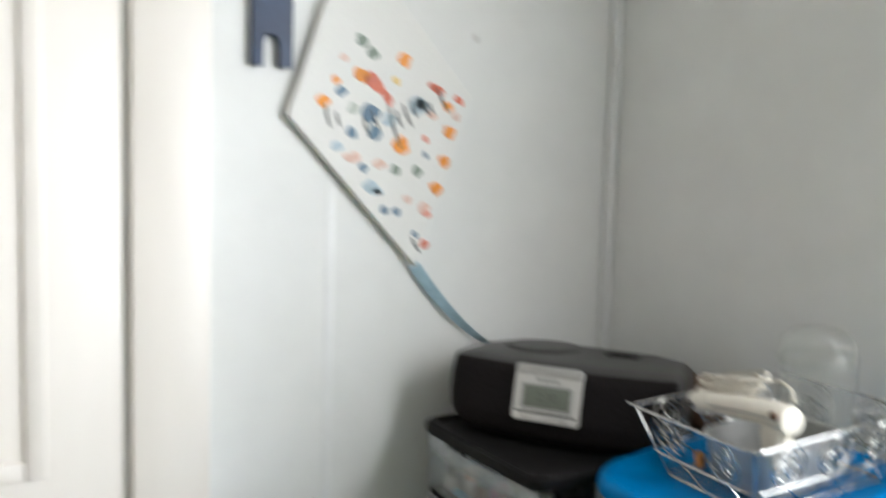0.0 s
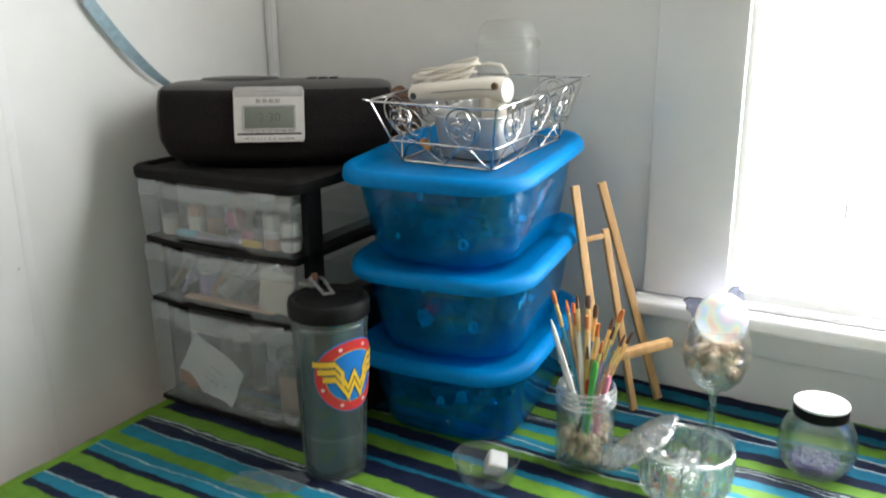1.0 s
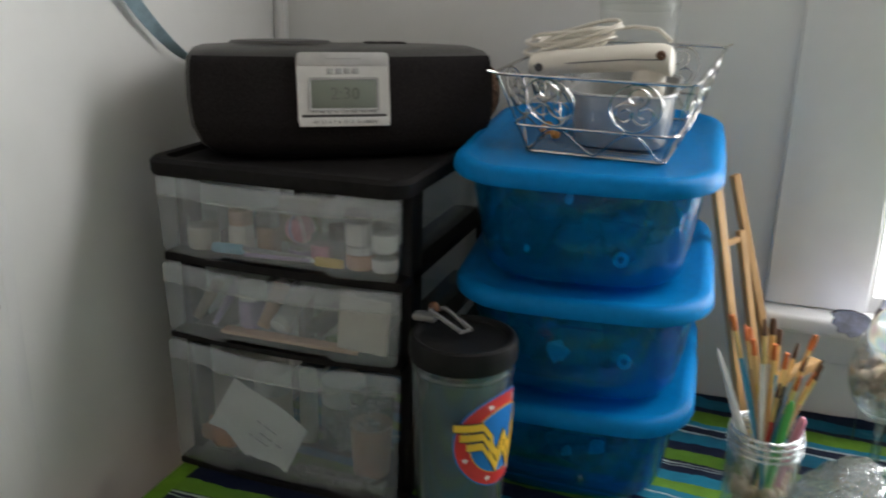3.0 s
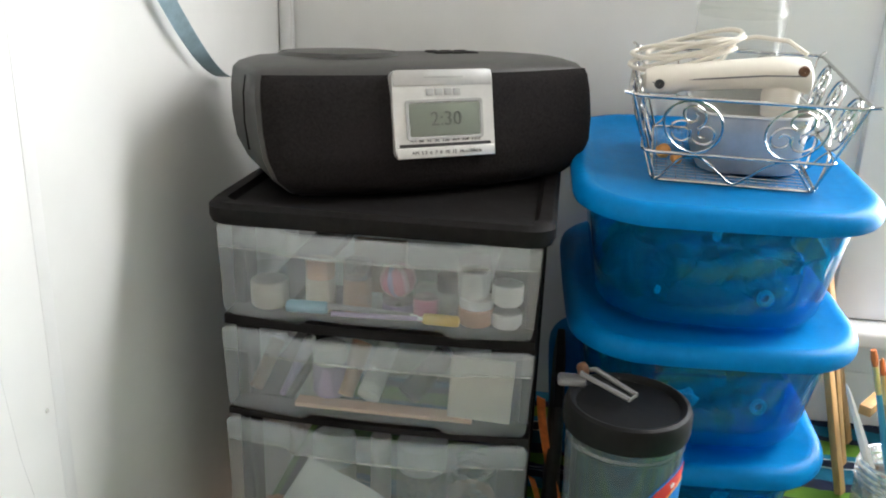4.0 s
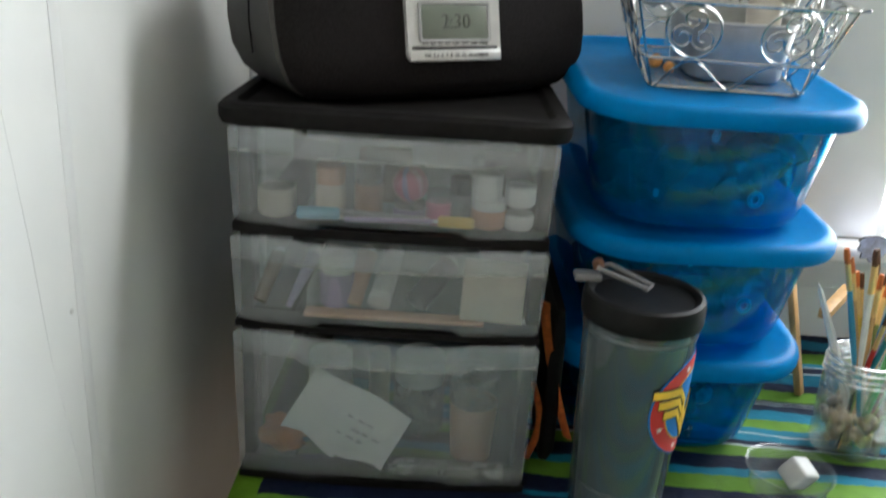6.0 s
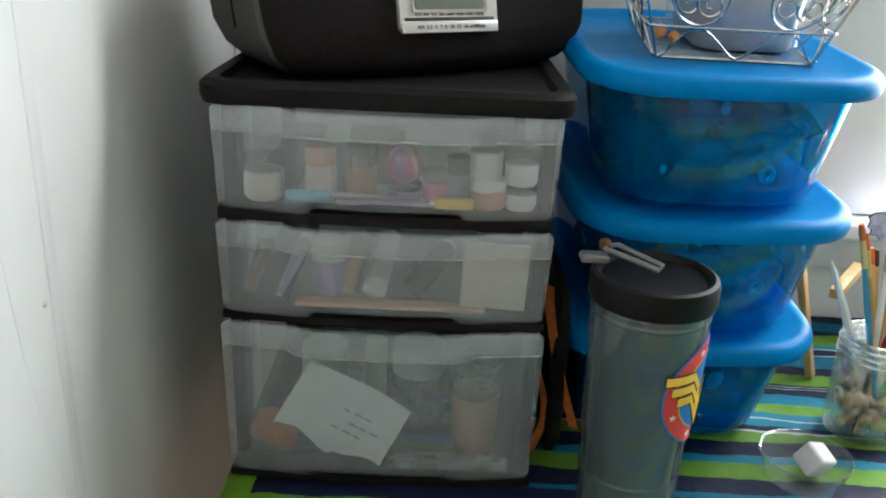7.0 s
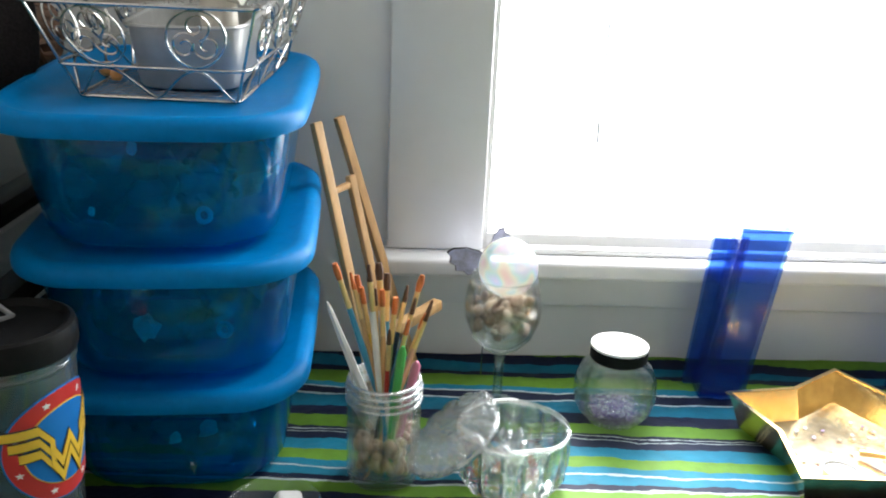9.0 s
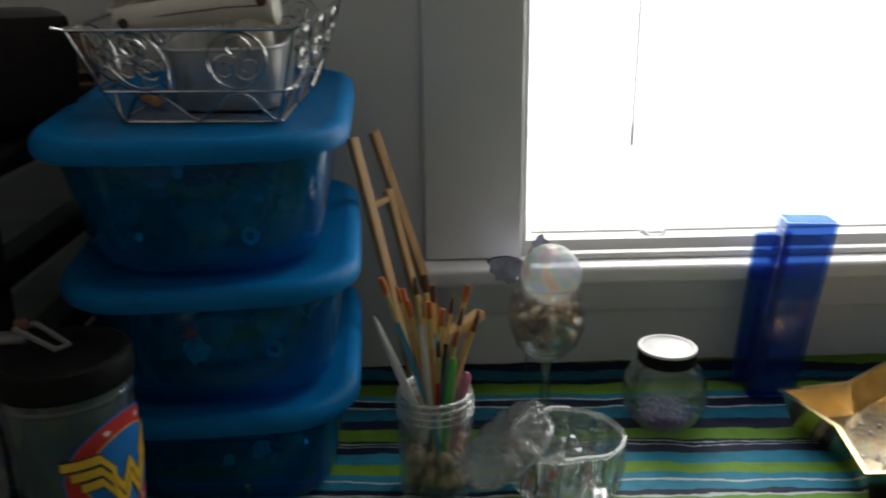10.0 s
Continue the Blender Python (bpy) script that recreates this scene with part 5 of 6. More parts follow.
def brush(tip, foot, r, handle, bristle, flat, label, tail=0.022):
    base = Vector(foot)
    d = Vector(tip) - base - Vector((0, 0, 0.006))
    t = thing("paintbrush", Matrix.Translation(base), label, "paintbrush", "paintbrushes in the jar")
    L = d.length
    n = d / L
    f0, f1 = L - tail * 0.75 - 0.03, L - tail * 0.75
    r *= 0.72
    hp = [n * (f0 * k) for k in (0.0, 0.05, 0.35, 0.75, 1.0)]
    part("handle", tube(bmesh.new(), hp, r, 8, taper=[0.35, 0.5, 0.8, 1.15, 0.85]), handle, t)
    part("ferrule", stick(n * f0, n * f1, r * 0.95, r * 0.9, 10), M_FERRULE, t)
    part("bristles", tube(bmesh.new(), [n * f1, n * (f1 + tail * 0.38), n * L], r, 8, taper=[0.95, flat, 0.45 if flat < 0.85 else 0.85]), bristle, t)


JB = Vector((0.696, -0.270, TABLE))
C_REDP = surface("red_lacquer", (0.5, 0.03, 0.02), 0.3, bump=0.0)
C_WHITEP = surface("white_lacquer", (0.75, 0.74, 0.7), 0.3, bump=0.02)
C_BLUEP = surface("blue_lacquer", (0.05, 0.26, 0.42), 0.3, bump=0.02)
C_OLIVE = surface("olive_lacquer", (0.2, 0.26, 0.08), 0.35, bump=0.02)
C_BLACKP = surface("black_lacquer", (0.02, 0.02, 0.02), 0.3, bump=0.0)
for tip, fx, fy, r, h, b, fl, lab in (
        ((0.648, -0.274, 0.985), 0.018, 0.004, 0.0042, C_BLUEP, M_BRISTLE, 1.15, "blue-handled flat paintbrush with orange-brown bristles"),
        ((0.688, -0.255, 0.980), 0.008, -0.012, 0.0048, C_WHITEP, M_BRISTLE_DARK, 1.2, "white-handled paintbrush with dark bristles"),
        ((0.679, -0.272, 0.984), 0.004, 0.0, 0.0044, C_WHITEP, M_BRISTLE_DARK, 0.7, "white-handled round paintbrush with a fine tip"),
        ((0.730, -0.246, 0.965), -0.016, -0.01, 0.0042, C_BLUEP, M_BRISTLE, 1.2, "blue-handled flat paintbrush with red-brown bristles"),
        ((0.696, -0.246, 0.966), 0.002, -0.016, 0.0046, C_BLUEP, M_BRISTLE_DARK, 1.15, "blue-handled flat paintbrush with dark bristles"),
        ((0.705, -0.262, 0.948), -0.006, -0.006, 0.0042, C_OLIVE, M_BRISTLE, 0.9, "olive-handled paintbrush with tan bristles"),
        ((0.716, -0.236, 0.950), -0.014, -0.016, 0.0040, C_BLACKP, M_BRISTLE_DARK, 0.8, "black-handled paintbrush with dark bristles"),
        ((0.739, -0.262, 0.940), -0.018, 0.0, 0.0036, C_PEACH, M_BRISTLE_DARK, 0.6, "tan-handled liner brush with a fine tip"),
        ((0.667, -0.250, 0.965), 0.012, -0.014, 0.0040, C_BLUEP, M_BRISTLE, 1.0, "blue-handled paintbrush with brown bristles"),
        ((0.718, -0.284, 0.935), -0.01, 0.008, 0.0038, C_TEAL, M_BRISTLE, 0.8, "teal-handled paintbrush with brown bristles"),
        ((0.741, -0.236, 0.935), -0.015, -0.02, 0.0038, M_WOOD, M_BRISTLE_DARK, 0.8, "bare wooden paintbrush with dark bristles"),
        ((0.662, -0.262, 0.972), 0.014, -0.006, 0.0036, M_WOOD, M_BRISTLE, 0.8, "bare wooden paintbrush with brown bristles"),
        ((0.672, -0.258, 0.956), 0.010, -0.006, 0.0040, C_YEL, M_BRISTLE, 0.9, "amber-handled paintbrush with brown bristles"),
        ((0.684, -0.246, 0.950), 0.004, -0.012, 0.0038, C_YEL, M_BRISTLE_DARK, 0.9, "amber-handled paintbrush with dark bristles"),
        ((0.692, -0.268, 0.958), 0.002, -0.002, 0.0040, M_WOOD, M_BRISTLE, 1.0, "bare wooden paintbrush with tan bristles"),
        ((0.724, -0.258, 0.946), -0.014, -0.004, 0.0036, C_LILAC, M_BRISTLE_DARK, 0.8, "lilac-handled paintbrush with dark bristles"),
        ((0.734, -0.252, 0.928), -0.016, -0.008, 0.0036, C_BLUEP, M_BRISTLE, 0.8, "blue-handled round paintbrush with brown bristles"),
        ((0.700, -0.285, 0.925), 0.0, 0.012, 0.0036, C_REDP, M_BRISTLE_DARK, 0.8, "red-handled paintbrush standing among brushes")):
    brush(tip, (JB.x + fx, JB.y + fy, TABLE + 0.012), r, h, b, fl, lab)
kn = thing("palette_knife", Matrix.Translation((JB.x + 0.012, JB.y - 0.004, TABLE + 0.012)), "pale grey plastic palette knife leaning in a jar", "palette knife")
kd = Vector((0.639, -0.252, 0.932)) - Vector((JB.x + 0.012, JB.y - 0.004, TABLE + 0.012))
part("blade", tube(bmesh.new(), [kd * k for k in (0.0, 0.4, 0.7, 0.95, 1.0)], 0.0048, 6, taper=[0.9, 1.0, 0.9, 0.5, 0.15]), C_WHITEP, kn)
gs = thing("craft_stick", Matrix.Translation((JB.x + 0.004, JB.y - 0.012, TABLE + 0.012)), "bright green plastic craft stick in a jar", "craft stick")
part("stem", tube(bmesh.new(), [(0, 0, 0), (0.006, -0.006, 0.08), (0.012, -0.008, 0.135), (0.013, -0.008, 0.142)], 0.0046, 8, taper=[0.7, 0.9, 1.0, 0.4]), C_GREEN, gs)
ps = thing("craft_stick", Matrix.Translation((JB.x + 0.010, JB.y - 0.008, TABLE + 0.012)), "pink plastic craft stick in a jar", "craft stick")
part("stem", tube(bmesh.new(), [(0, 0, 0), (0.010, -0.002, 0.07), (0.02, -0.002, 0.118), (0.021, -0.002, 0.122)], 0.0044, 8, taper=[0.7, 0.9, 1.0, 0.4]), C_PINK, ps)

# ---- wine glass with pebbles and a glass ball ----
WG = pose(0.825, -0.133, TABLE + 0.0015)
wg = thing("wine_glass", WG, "clear stemmed wine glass filled with pebbles", "wine glass")
part("foot", lathe([(0.0003, 0.0), (0.034, 0.0), (0.035, 0.0015), (0.02, 0.004), (0.0075, 0.008), (0.0060, 0.014)], 40), M_GLASS, wg)
part("stem", lathe([(0.0060, 0.014), (0.0054, 0.04), (0.0056, 0.066), (0.009, 0.076)], 24), M_GLASS, wg)
part("bowl", lathe([(0.008, 0.076), (0.022, 0.082), (0.035, 0.096), (0.0425, 0.116), (0.0435, 0.133), (0.041, 0.150), (0.037, 0.166), (0.0364, 0.1676), (0.0355, 0.166), (0.0396, 0.150), (0.0420, 0.133), (0.0410, 0.1165), (0.0338, 0.0985), (0.021, 0.0855), (0.0003, 0.083)], 48), M_GLASS, wg)
pebbles("pebbles", WG, 150, 0.030, 0.102, 0.142, 0.0064, "mixed brown pebbles filling a wine glass", "pebbles", 14, M_PEBBLES)
orb = bmesh.new()
bmesh.ops.create_uvsphere(orb, u_segments=40, v_segments=24, radius=0.0335)
solo("glass_ball", orb, M_PEARL, WG @ pose(0.003, 0.0, 0.1765), "iridescent clear glass ball resting in a wine glass", "glass ball")
bf = thing("butterfly", pose(0.812, -0.062, TABLE + 0.165, 0, 0, 10), "blue-grey artificial butterfly with dark wing edges", "butterfly")


def wing_mesh(outline, thick, m):
    bm_ = bmesh.new()
    loops(bm_, [[m @ Vector((x, y, z)) for x, y in outline] for z in (-thick, thick)])
    return bm_


WO = [(0.0, 0.0), (0.008, 0.012), (0.022, 0.021), (0.038, 0.024), (0.046, 0.020), (0.043, 0.012), (0.046, 0.004), (0.040, -0.003), (0.041, -0.011), (0.032, -0.014), (0.028, -0.022), (0.018, -0.021), (0.010, -0.012)]
WI = [(x * 0.95 + 0.001, y * 0.93) for x, y in WO]
for rot in (pose(0.0, 0.0, 0.0, 70, 14, 170), pose(0.004, 0.0, 0.004, 62, -30, 20) @ Matrix.Scale(0.72, 4)):
    part("wing_edge", wing_mesh(WO, 0.0004, rot), M_WING_EDGE, bf)
    part("wing", wing_mesh(WI, 0.0010, rot), M_WING, bf, "blue-grey wing")
part("body", tube(bmesh.new(), [(-0.004, 0, -0.018), (0, 0, -0.004), (0.002, 0, 0.010), (0.004, 0, 0.018)], 0.0035, 8, taper=[0.4, 0.9, 1.0, 0.6]), M_WING_EDGE, bf)
part("wire", tube(bmesh.new(), [(0, 0, -0.01), (0.002, 0.006, -0.08), (0.004, 0.012, -0.162)], 0.0008, 5), M_WIRE, bf)

# ---- round jar with glitter ----
RJ = pose(0.958, -0.150, TABLE + 0.0015) @ Matrix.Diagonal((0.94, 0.94, 0.96, 1))
rj = thing("glitter_jar", RJ, "round clear glass jar with a white and black lid", "jar")
part("glass", lathe([(0.0003, 0.002), (0.028, 0.0), (0.035, 0.003), (0.046, 0.018), (0.0505, 0.036), (0.049, 0.054), (0.042, 0.070), (0.034, 0.078), (0.031, 0.081), (0.031, 0.088), (0.029, 0.088), (0.029, 0.080), (0.0405, 0.0685), (0.0472, 0.0535), (0.0487, 0.036), (0.0440, 0.0195), (0.033, 0.007), (0.0003, 0.0065)], 48), M_GLASS, rj)
lidj = part("lid", lathe([(0.0325, 0.080), (0.0345, 0.082), (0.0345, 0.094), (0.0335, 0.097)], 48), M_LID, rj, "black lid band")
part("lid_top", lathe([(0.0345, 0.0955), (0.0340, 0.0985), (0.030, 0.0988), (0.0285, 0.0975), (0.027, 0.0965), (0.0003, 0.0965)], 48), M_WAX, lidj, "white lid top")


def glitter_material():
    m, nt, out = mat("violet_glitter")
    g = nt.nodes.new("ShaderNodeNewGeometry")
    r = ramp(nt, [(0.0, (0.2, 0.13, 0.32)), (0.35, (0.45, 0.3, 0.68)), (0.6, (0.74, 0.6, 0.92)), (1.0, (1.0, 0.98, 1.0))])
    nt.links.new(g.outputs["Random Per Island"], r.inputs[0])
    p = node(nt, "ShaderNodeBsdfPrincipled", Roughness=0.2, Metallic=0.3)
    nt.links.new(r.outputs[0], p.inputs["Base Color"])
    nt.links.new(p.outputs[0], out.inputs[0])
    return m


rnd = random.Random(77)
verts, faces = [], []
for k in range(1300):
    a, q = rnd.uniform(0, 6.28), math.sqrt(rnd.uniform(0, 1))
    h = 0.0085 + 0.010 * rnd.uniform(0, 1) ** 0.5
    rad = (0.026 + 0.5 * (h - 0.009)) * q
    c = Vector((rad * math.cos(a), rad * math.sin(a), h + 0.003 * math.sin(3 * a)))
    e = Euler((rnd.uniform(0, 3), rnd.uniform(0, 3), rnd.uniform(0, 3)))
    n0 = len(verts)
    for dx, dy, dz in ((1, 0, 0), (0, 1, 0), (-1, 0, 0), (0, -1, 0), (0, 0, 0.35), (0, 0, -0.35)):
        v = Vector((dx, dy, dz)) * 0.0016
        v.rotate(e)
        verts.append(c + v)
    for f in ((0, 1, 4), (1, 2, 4), (2, 3, 4), (3, 0, 4), (1, 0, 5), (2, 1, 5), (3, 2, 5), (0, 3, 5)):
        faces.append([n0 + i for i in f])
me = bpy.data.meshes.new("glitter")
me.from_pydata(verts, [], faces)
me.materials.append(glitter_material())
gl = tagged(new("glitter", me), "violet and silver glitter lying in a jar", "glitter", kind="stuff")
gl.matrix_basis = RJ

# ---- heart-shaped crystal dish ----
DH = pose(0.825, -0.278, TABLE + 0.0015, 0, 0, 8) @ Matrix.Diagonal((0.95, 0.95, 1.0, 1))


def heart(k, z, n=112, flute=0.0):
    """A soft, full heart: round with a shallow dent, scalloped all round."""
    pts = []
    for i in range(n):
        a = 2 * math.pi * i / n
        dent = (a - 1.5 * math.pi) / 0.42
        r = k * (1 - 0.13 * math.exp(-dent * dent)) * (1 + 0.05 * math.exp(-((a - 0.5 * math.pi) / 0.4) ** 2))
        r *= 1 + flute * (abs(math.cos(math.pi * i / 8)) - 0.6)
        pts.append((r * math.cos(a), r * 0.95 * math.sin(a), z))
    return pts


dish = thing("crystal_dish", DH, "heart-shaped cut crystal dish of clear gems", "dish")
part("bowl", loops(bmesh.new(), [heart(0.044, 0.0), heart(0.050, 0.003, flute=0.06), heart(0.0545, 0.012, flute=0.13), heart(0.0555, 0.022, flute=0.09), heart(0.0565, 0.030, flute=0.13), heart(0.0575, 0.046, flute=0.11),
                                 heart(0.0585, 0.057, flute=0.04), heart(0.0585, 0.061), heart(0.0565, 0.063), heart(0.0535, 0.061), heart(0.0505, 0.045), heart(0.046, 0.02), heart(0.036, 0.012)]), M_CRYSTAL, dish, "", 18)
def heart_edge(k, z, i, n=112):
    return heart(k, z, n)[i % n]


part("rim", tube(bmesh.new(), heart(0.0568, 0.0615), 0.0026, 8, True), M_CUT, dish)
for i in range(4, 112, 8):
    part("rib", tube(bmesh.new(), [heart_edge(0.046, 0.004, i), heart_edge(0.0525, 0.014, i), heart_edge(0.0545, 0.034, i), heart_edge(0.0565, 0.058, i)], 0.0021, 6), M_CUT, dish)
LIDM = pose(0.770, -0.266, TABLE + 0.0455, 0, -37, 2) @ pose(0.0, 0, -0.004, 0, 0, 90)
dl = thing("dish_lid", LIDM, "heart-shaped cut crystal lid leaning on its dish", "lid")
part("plate", loops(bmesh.new(), [heart(0.046, 0.0), heart(0.053, 0.002, flute=0.03), heart(0.0575, 0.006, flute=0.12), heart(0.056, 0.011, flute=0.12), heart(0.047, 0.0145, flute=0.16), heart(0.036, 0.0165, flute=0.16),
                                  heart(0.024, 0.0195, flute=0.06), heart(0.010, 0.020)]), M_PRESSED, dl, "", 14)
part("rim", tube(bmesh.new(), heart(0.0555, 0.0065), 0.0032, 8, True), M_CUT, dl)
M_GEM = clear("clear_gem", (0.97, 0.98, 0.98), (0.85, 0.88, 0.88), 0.04, 0.01, 1.55, bump=0.0, glass=0.5, gloss=5.0)
rnd = random.Random(12)
for k in range(26):
    a, q = rnd.uniform(0, 6.28), rnd.uniform(0, 1) ** 0.5 * 0.032
    g = bmesh.new()
    bmesh.ops.create_icosphere(g, subdivisions=1, radius=rnd.uniform(0.007, 0.0125))
    for v in g.verts:
        v.co.z *= 0.7
    solo("glass_gem", g, M_RED if k % 9 == 4 else M_PEBBLE if k == 11 else M_GEM, DH @ pose(q * math.cos(a), q * math.sin(a) + 0.002, (0.014 if k % 9 == 4 else 0.020 + rnd.uniform(0, 0.024)), rnd.uniform(0, 90), rnd.uniform(0, 90), 0),
         "red faceted gem in a crystal dish" if k % 9 == 4 else "brown faceted gem in a crystal dish" if k == 11 else "clear faceted gem in a crystal dish", "gem", "gems in the dish", smooth=0)

# ---- cobalt vases ----


def vase(m, w, d, h, lean, label):
    v = thing("square_vase", m, label, "vase", "blue vases")
    outer = [rrect(w - 0.005, d - 0.004, 0.003, 0.0), rrect(w - 0.002, d - 0.002, 0.004, 0.003), rrect(w, d, 0.004, h - 0.002, cx=lean), rrect(w - 0.001, d - 0.001, 0.004, h, cx=lean)]
    inner = [rrect(w - 0.005, d - 0.005, 0.003, h, cx=lean), rrect(w - 0.006, d - 0.006, 0.003, h - 0.002, cx=lean), rrect(w - 0.010, d - 0.010, 0.002, 0.016)]
    part("base", loops(bmesh.new(), [rrect(w - 0.0105, d - 0.0105, 0.002, 0.004), rrect(w - 0.0105, d - 0.0105, 0.002, 0.0155)]), M_BLUEGLASS, v)
    part("wall", loops(bmesh.new(), outer + inner, True, False), M_BLUEGLASS, v)


vase(pose(1.106, -0.0840, TABLE + 0.0015, 0, 0, -6), 0.058, 0.040, 0.220, 0.024, "tall square cobalt blue glass vase by the window")
vase(pose(1.090, -0.0585, TABLE + 0.0015, 0, 0, -4), 0.044, 0.0115, 0.196, 0.014, "narrow flat blue glass vase behind a taller one")
vase(pose(1.360, -0.0840, TABLE + 0.0015, 0, 0, -6), 0.062, 0.050, 0.190, 0.020, "square violet-blue glass vase by the window")

# ---- gold star tray ----
ST = pose(1.208, -0.236, TABLE + 0.0015) @ Matrix.Diagonal((0.955, 0.955, 1, 1))


def star(ro, ri, z):
    pts = []
    for i in range(10):
        a = radians(76 + 36 * i)
        r = ro if i % 2 == 0 else ri
        pts.append((r * math.cos(a), r * math.sin(a), z))
    return pts


tray = thing("star_tray", ST, "shiny gold star-shaped tray of small sequins", "tray")
part("side", loops(bmesh.new(), [star(0.128, 0.086, 0.0), star(0.132, 0.089, 0.002), star(0.148, 0.100, 0.040), star(0.1465, 0.099, 0.0405), star(0.131, 0.0878, 0.006)], True, False), M_GOLD, tray, "", 20)
part("rim", loops(bmesh.new(), [star(0.148, 0.100, 0.0395), star(0.153, 0.1035, 0.040), star(0.153, 0.1035, 0.042), star(0.1455, 0.098, 0.042), star(0.1455, 0.098, 0.0402)], False, False), M_GOLD, tray, "", 20)
part("floor_plate", loops(bmesh.new(), [star(0.1308, 0.0876, 0.003), star(0.1308, 0.0876, 0.006), star(0.126, 0.084, 0.0056), star(0.06, 0.04, 0.0052)]), M_GOLD_FLOOR, tray, "", 20)
rnd = random.Random(31)
M_SEQ = [M_WHITE, M_GOLD, C_PEACH, C_LILAC, M_SILVER]
for k in range(46):
    a, q = rnd.uniform(0, 6.28), 0.082 * math.sqrt(rnd.uniform(0, 1))
    solo("sequin", lathe([(0.0004, 0.0006), (0.0022, 0.0006), (0.0025, 0.0)], 8, True, True), M_SEQ[k % 5], ST @ pose(q * math.cos(a), q * math.sin(a), 0.0075, rnd.uniform(-12, 12), rnd.uniform(-12, 12), 0), "small round sequin lying in a gold tray", "sequin",
         "sequins in the tray")
pn = thing("wooden_stick", ST @ pose(0.0, -0.012, 0.012), "short brown wooden stick lying in a gold tray", "stick")
part("shaft", stick((0.0, 0.012, 0.0), (0.075, -0.05, 0.02), 0.0035, 0.0035, 10), M_FERRULE, pn)
tl = thing("tea_light", ST @ pose(-0.045, -0.045, 0.0065), "small white tea light in a gold tray", "candle")
part("cup", lathe([(0.017, 0.0), (0.019, 0.001), (0.019, 0.012), (0.018, 0.012), (0.018, 0.009)], 28, True), M_TIN, tl)
part("wax", lathe([(0.0178, 0.002), (0.0178, 0.0095), (0.0003, 0.0092)], 28, True), M_WAX, tl)

# ---- clear cup, white cube and wrapper in front ----
cup = thing("clear_cup", pose(0.601, -0.360, TABLE + 0.001) @ Matrix.Diagonal((1.22, 1.22, 1.05, 1)), "shallow clear plastic cup lying on the cloth", "cup")
part("wall", lathe([(0.026, 0.0), (0.028, 0.002), (0.033, 0.026), (0.0345, 0.027), (0.0345, 0.0285), (0.0325, 0.028), (0.027, 0.004), (0.0003, 0.003)], 36), M_CLEARPLASTIC, cup)
solo("white_cube", B((-0.0125, -0.0125, -0.0125), (0.0125, 0.0125, 0.0125), 0.004, 3), M_SOAP, pose(0.612, -0.356, TABLE + 0.022, 25, 18, 30), "small white translucent cube in a clear cup", "cube")
wr = blob(0.03, 21, 0.7, (1.5, 0.7, 0.2), 4)
zmin = min(v.co.z for v in wr.verts)
solo("clear_wrapper", wr, clear("crinkled_film", (0.93, 0.95, 0.95), (0.8, 0.82, 0.82), 0.03, 0.05, 1.5, bump=0.6, grain=90.0, gloss=1.5), pose(0.375, -0.505, TABLE + 0.002 - zmin, 0, 0, 20), "crumpled clear plastic wrapper on the cloth", "wrapper")

# ---- on the west wall ----
PL, PB, PR_ = Vector((-0.597, 1.544)), Vector((-0.393, 1.330)), Vector((-0.305, 1.590))
PT = PL + (PR_ - PB)
pc = (PL + PB + PR_ + PT) / 4
art = thing("canvas_picture", pose(0.0, pc.x, pc.y), "white canvas with orange and blue paint daubs hung cornerwise", "picture")
corners = [p - pc for p in (PL, PB, PR_, PT)]
bm = loops(bmesh.new(), [[(x, c.x * k, c.y * k) for c in corners] for x, k in ((0.004, 1.0), (0.017, 1.0), (0.019, 0.985))])
part("canvas", bm, M_CANVAS, art, "", 20)


C_TANGERINE = surface("orange_paint", (0.8, 0.28, 0.02), 0.5, bump=0.05)
C_CORAL = surface("coral_paint", (0.65, 0.16, 0.09), 0.5, bump=0.05)
C_SLATE = surface("slate_blue_paint", (0.1, 0.18, 0.27), 0.5, bump=0.05)
C_SAGE = surface("sage_paint", (0.2, 0.25, 0.2), 0.5, bump=0.05)


C_PALES = [surface("washed_" + n_, c_, 0.6, bump=0.05) for n_, c_ in (("blue_paint", (0.42, 0.52, 0.58)), ("coral_paint", (0.72, 0.5, 0.42)), ("sage_paint", (0.5, 0.54, 0.48)))]


def daub(y, z, r, m_, sy=1.0, rot=0.0, name="paint_daub"):
    bm_ = bmesh.new()
    pts = []
    for i in range(14):
        a = 2 * math.pi * i / 14
        k = r * (1 + 0.10 * math.sin(3 * a + y * 90) + 0.10 * math.sin(4 * a + z * 70) + 0.06 * math.sin(7 * a + y * 40))
        q = Vector((k * sy * math.cos(a), k * math.sin(a)))
        q.rotate(Matrix.Rotation(rot, 2))
        pts.append(q)
    loops(bm_, [[(x, y - pc.x + q.x * s, z - pc.y + q.y * s) for q in pts] for x, s in ((0.0185, 1.0), (0.0198, 0.9))])
    part(name, bm_, m_, art)


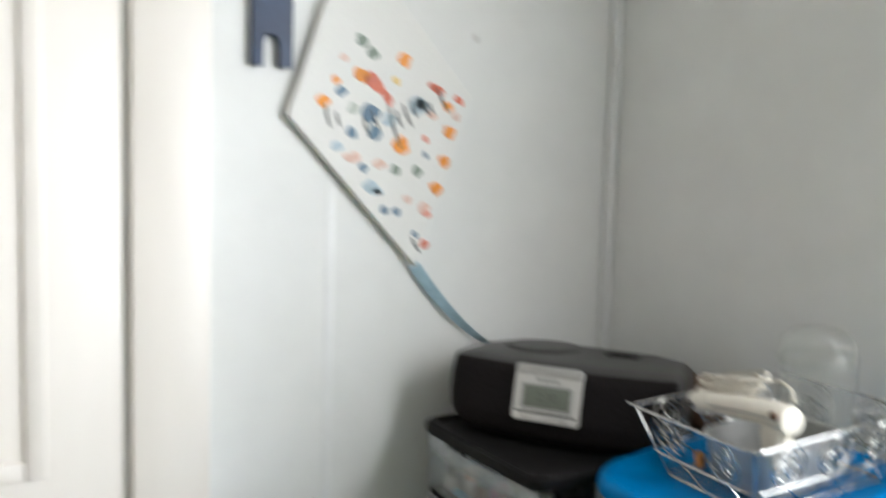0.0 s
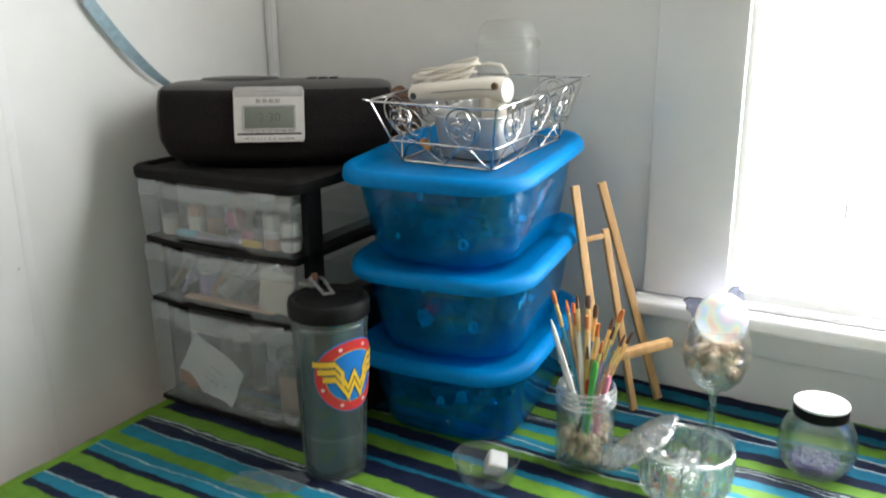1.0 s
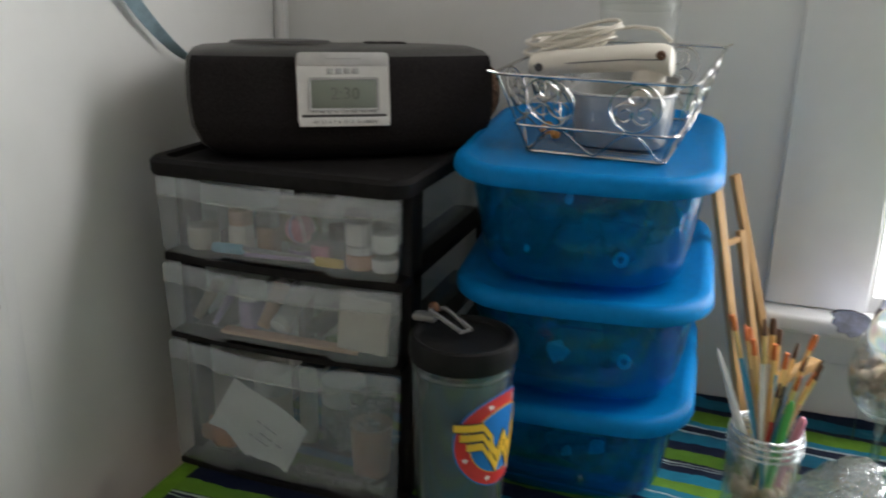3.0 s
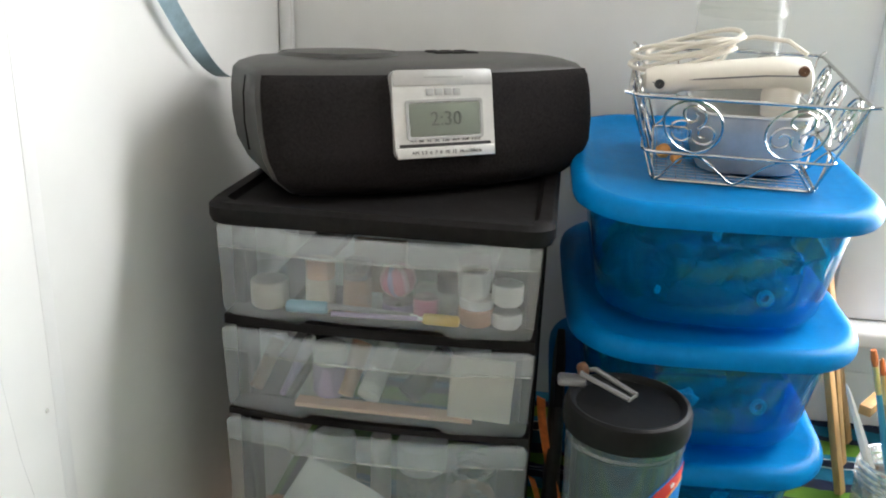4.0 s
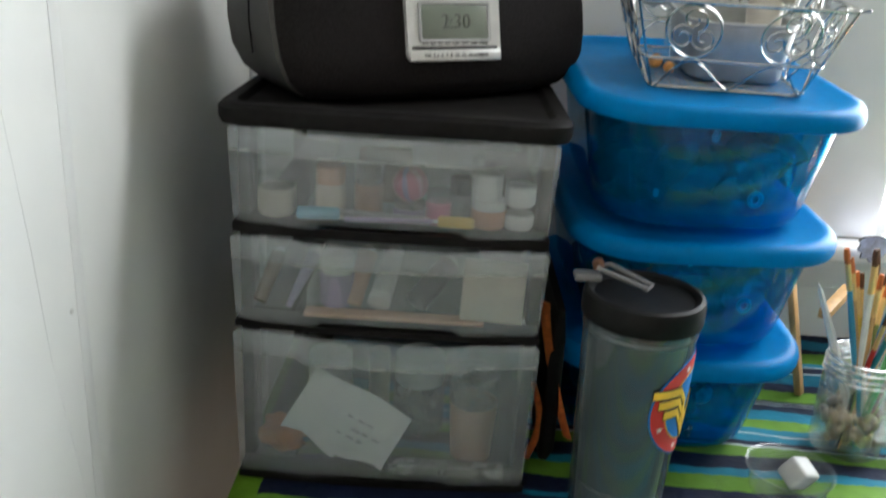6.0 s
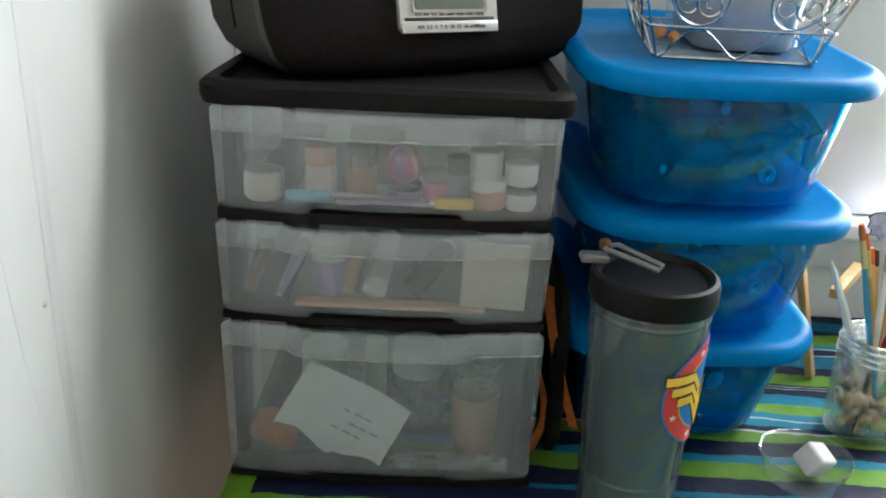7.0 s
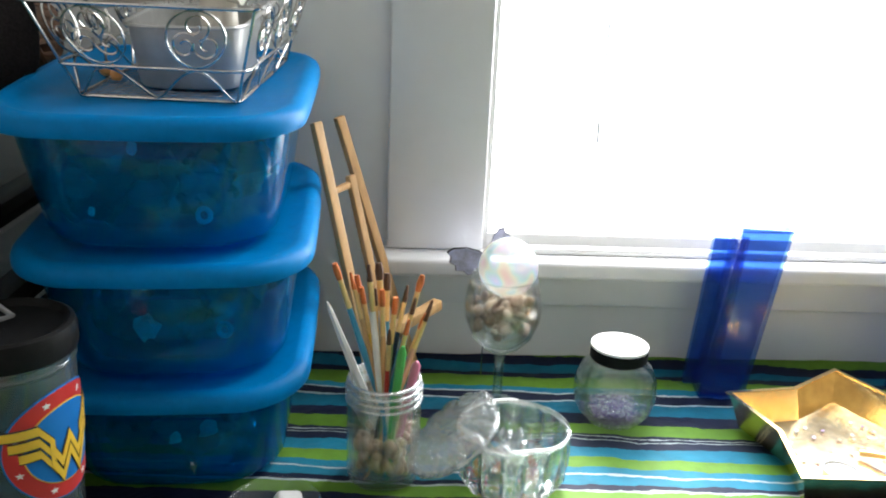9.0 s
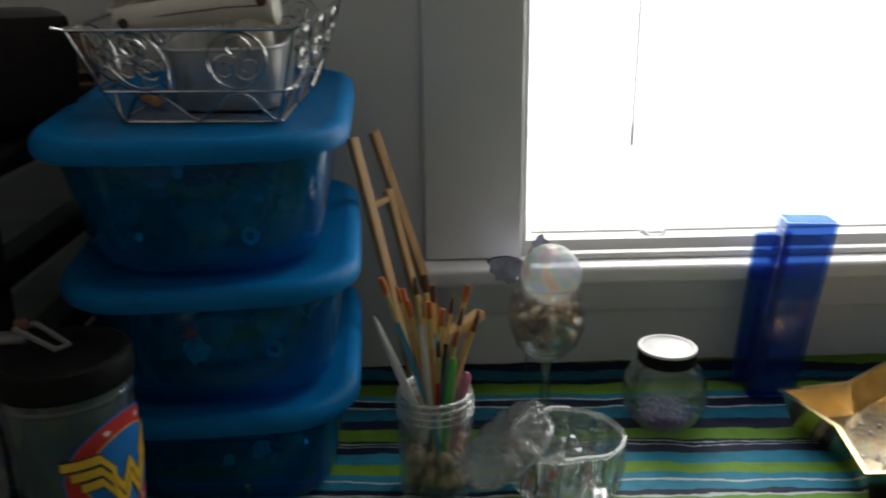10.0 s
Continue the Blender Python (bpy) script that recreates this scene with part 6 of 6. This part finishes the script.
for y, z, r, m_, sy, rot in (
        (-0.488, 1.654, 0.009, C_SAGE, 1.1, -0.6), (-0.471, 1.638, 0.009, C_SAGE, 1.1, -0.3), (-0.420, 1.633, 0.011, C_TANGERINE, 1.0, 0.3), (-0.488, 1.606, 0.010, C_TANGERINE, 1.4, -0.2), (-0.468, 1.597, 0.011, C_CORAL, 1.8, -0.7),
        (-0.447, 1.577, 0.007, C_CORAL, 2.0, -1.0), (-0.527, 1.596, 0.006, C_TANGERINE, 1.2, 0.4), (-0.546, 1.566, 0.009, C_TANGERINE, 1.2, 0.2), (-0.433, 1.602, 0.006, C_YEL, 1.0, 0.0), (-0.365, 1.595, 0.007, C_CORAL, 2.2, -0.4),
        (-0.326, 1.581, 0.006, C_CORAL, 1.6, -0.6), (-0.345, 1.570, 0.008, C_TANGERINE, 1.2, 0.0), (-0.341, 1.532, 0.010, C_TANGERINE, 1.1, 0.2), (-0.423, 1.509, 0.014, C_TANGERINE, 1.0, 0.5), (-0.349, 1.488, 0.010, C_TANGERINE, 1.0, 0.0),
        (-0.362, 1.447, 0.010, C_TANGERINE, 1.1, -0.4), (-0.431, 1.473, 0.008, C_SAGE, 1.0, 0.9), (-0.395, 1.472, 0.009, C_SAGE, 0.9, 0.2), (-0.483, 1.475, 0.007, C_SLATE, 1.0, 0.2), (-0.448, 1.414, 0.007, C_SLATE, 1.0, 0.1),
        (-0.428, 1.412, 0.007, C_SLATE, 1.0, 0.1), (-0.382, 1.417, 0.009, C_PALES[1], 1.2, 0.7), (-0.376, 1.408, 0.005, C_CORAL, 1.3, 0.4), (-0.380, 1.363, 0.007, C_CORAL, 1.2, 0.4), (-0.502, 1.524, 0.009, C_SLATE, 0.9, 0.6),
        (-0.466, 1.525, 0.011, C_SLATE, 1.0, 0.0), (-0.473, 1.553, 0.014, C_SLATE, 1.1, 0.2), (-0.396, 1.568, 0.014, C_PALES[0], 1.2, 0.1), (-0.392, 1.572, 0.008, C_SLATE, 1.3, 0.3), (-0.519, 1.581, 0.007, C_SLATE, 1.3, 0.5),
        (-0.381, 1.496, 0.006, C_SLATE, 0.7, 0.3), (-0.382, 1.520, 0.006, C_CORAL, 0.8, 0.3), (-0.468, 1.446, 0.010, C_PALES[0], 1.7, -0.4), (-0.461, 1.441, 0.005, C_SLATE, 1.5, -0.4), (-0.500, 1.489, 0.008, C_PALES[1], 1.8, 0.1),
        (-0.457, 1.481, 0.007, C_PALES[1], 1.6, 0.1), (-0.396, 1.378, 0.005, C_SLATE, 1.2, -0.9), (-0.524, 1.504, 0.007, C_PALES[0], 1.4, 0.2), (-0.500, 1.558, 0.008, C_PALES[2], 1.2, 0.7), (-0.443, 1.545, 0.010, C_PALES[0], 1.2, 0.4),
        (-0.515, 1.628, 0.005, C_PALES[1], 1.3, 0.2), (-0.330, 1.556, 0.006, C_PALES[1], 1.2, 1.0), (-0.372, 1.556, 0.006, C_PALES[1], 1.4, 0.0), (-0.410, 1.430, 0.006, C_PALES[1], 1.2, 0.3)):
    daub(y, z, r, m_, sy, rot)
# unreadable brush lettering across the canvas
for ya, za, yb, zb in ((-0.542, 1.561, -0.535, 1.530), (-0.525, 1.552, -0.520, 1.532), (-0.484, 1.547, -0.474, 1.520), (-0.470, 1.556, -0.458, 1.530), (-0.444, 1.565, -0.424, 1.505), (-0.432, 1.560, -0.422, 1.536), (-0.421, 1.569, -0.406, 1.538),
                       (-0.407, 1.575, -0.399, 1.552), (-0.387, 1.571, -0.376, 1.556), (-0.377, 1.575, -0.369, 1.559), (-0.364, 1.596, -0.345, 1.563), (-0.401, 1.373, -0.388, 1.351)):
    mid = ((ya + yb) / 2 - 0.002 - pc.x, (za + zb) / 2 - pc.y)
    part("ink_stroke", tube(bmesh.new(), [(0.0196, ya - pc.x, za - pc.y), (0.0196, mid[0], mid[1]), (0.0196, yb - pc.x, zb - pc.y)], 0.0021, 5, taper=[0.6, 1.0, 0.5]), M_INK, art)


def ribbon(u, v):
    y = -0.392 + 0.19 * u
    z = 1.331 - 0.146 * (1 - (1 - u) ** 1.75)
    tw = 0.3 + 1.3 * u
    w = (v - 0.5) * 0.018
    return (0.011 + 0.004 * math.sin(u * 3.14) + w * math.sin(tw) * 0.6, y + w * math.cos(tw) * 0.8, z + w * math.cos(tw) * 0.6), (1, 0, 0)


solo("ribbon", sheet(ribbon, 30, 2, 0.0008), M_RIBBON, Matrix(), "pale blue satin ribbon hanging from a canvas", "ribbon")
letter = [(-0.028, 0.0), (-0.013, 0.0), (-0.013, 0.03), (-0.008, 0.042), (0.006, 0.042), (0.010, 0.03), (0.010, 0.0), (0.028, 0.0), (0.028, 0.09), (0.02, 0.1), (-0.02, 0.1), (-0.028, 0.09)]
bm = loops(bmesh.new(), [[(x, y, z) for y, z in letter] for x in (0.001, 0.014)])
solo("wall_ornament", bm, M_NAVY, pose(0.0, -0.617, 1.607), "navy blue painted wooden ornament hung on the wall", "ornament")
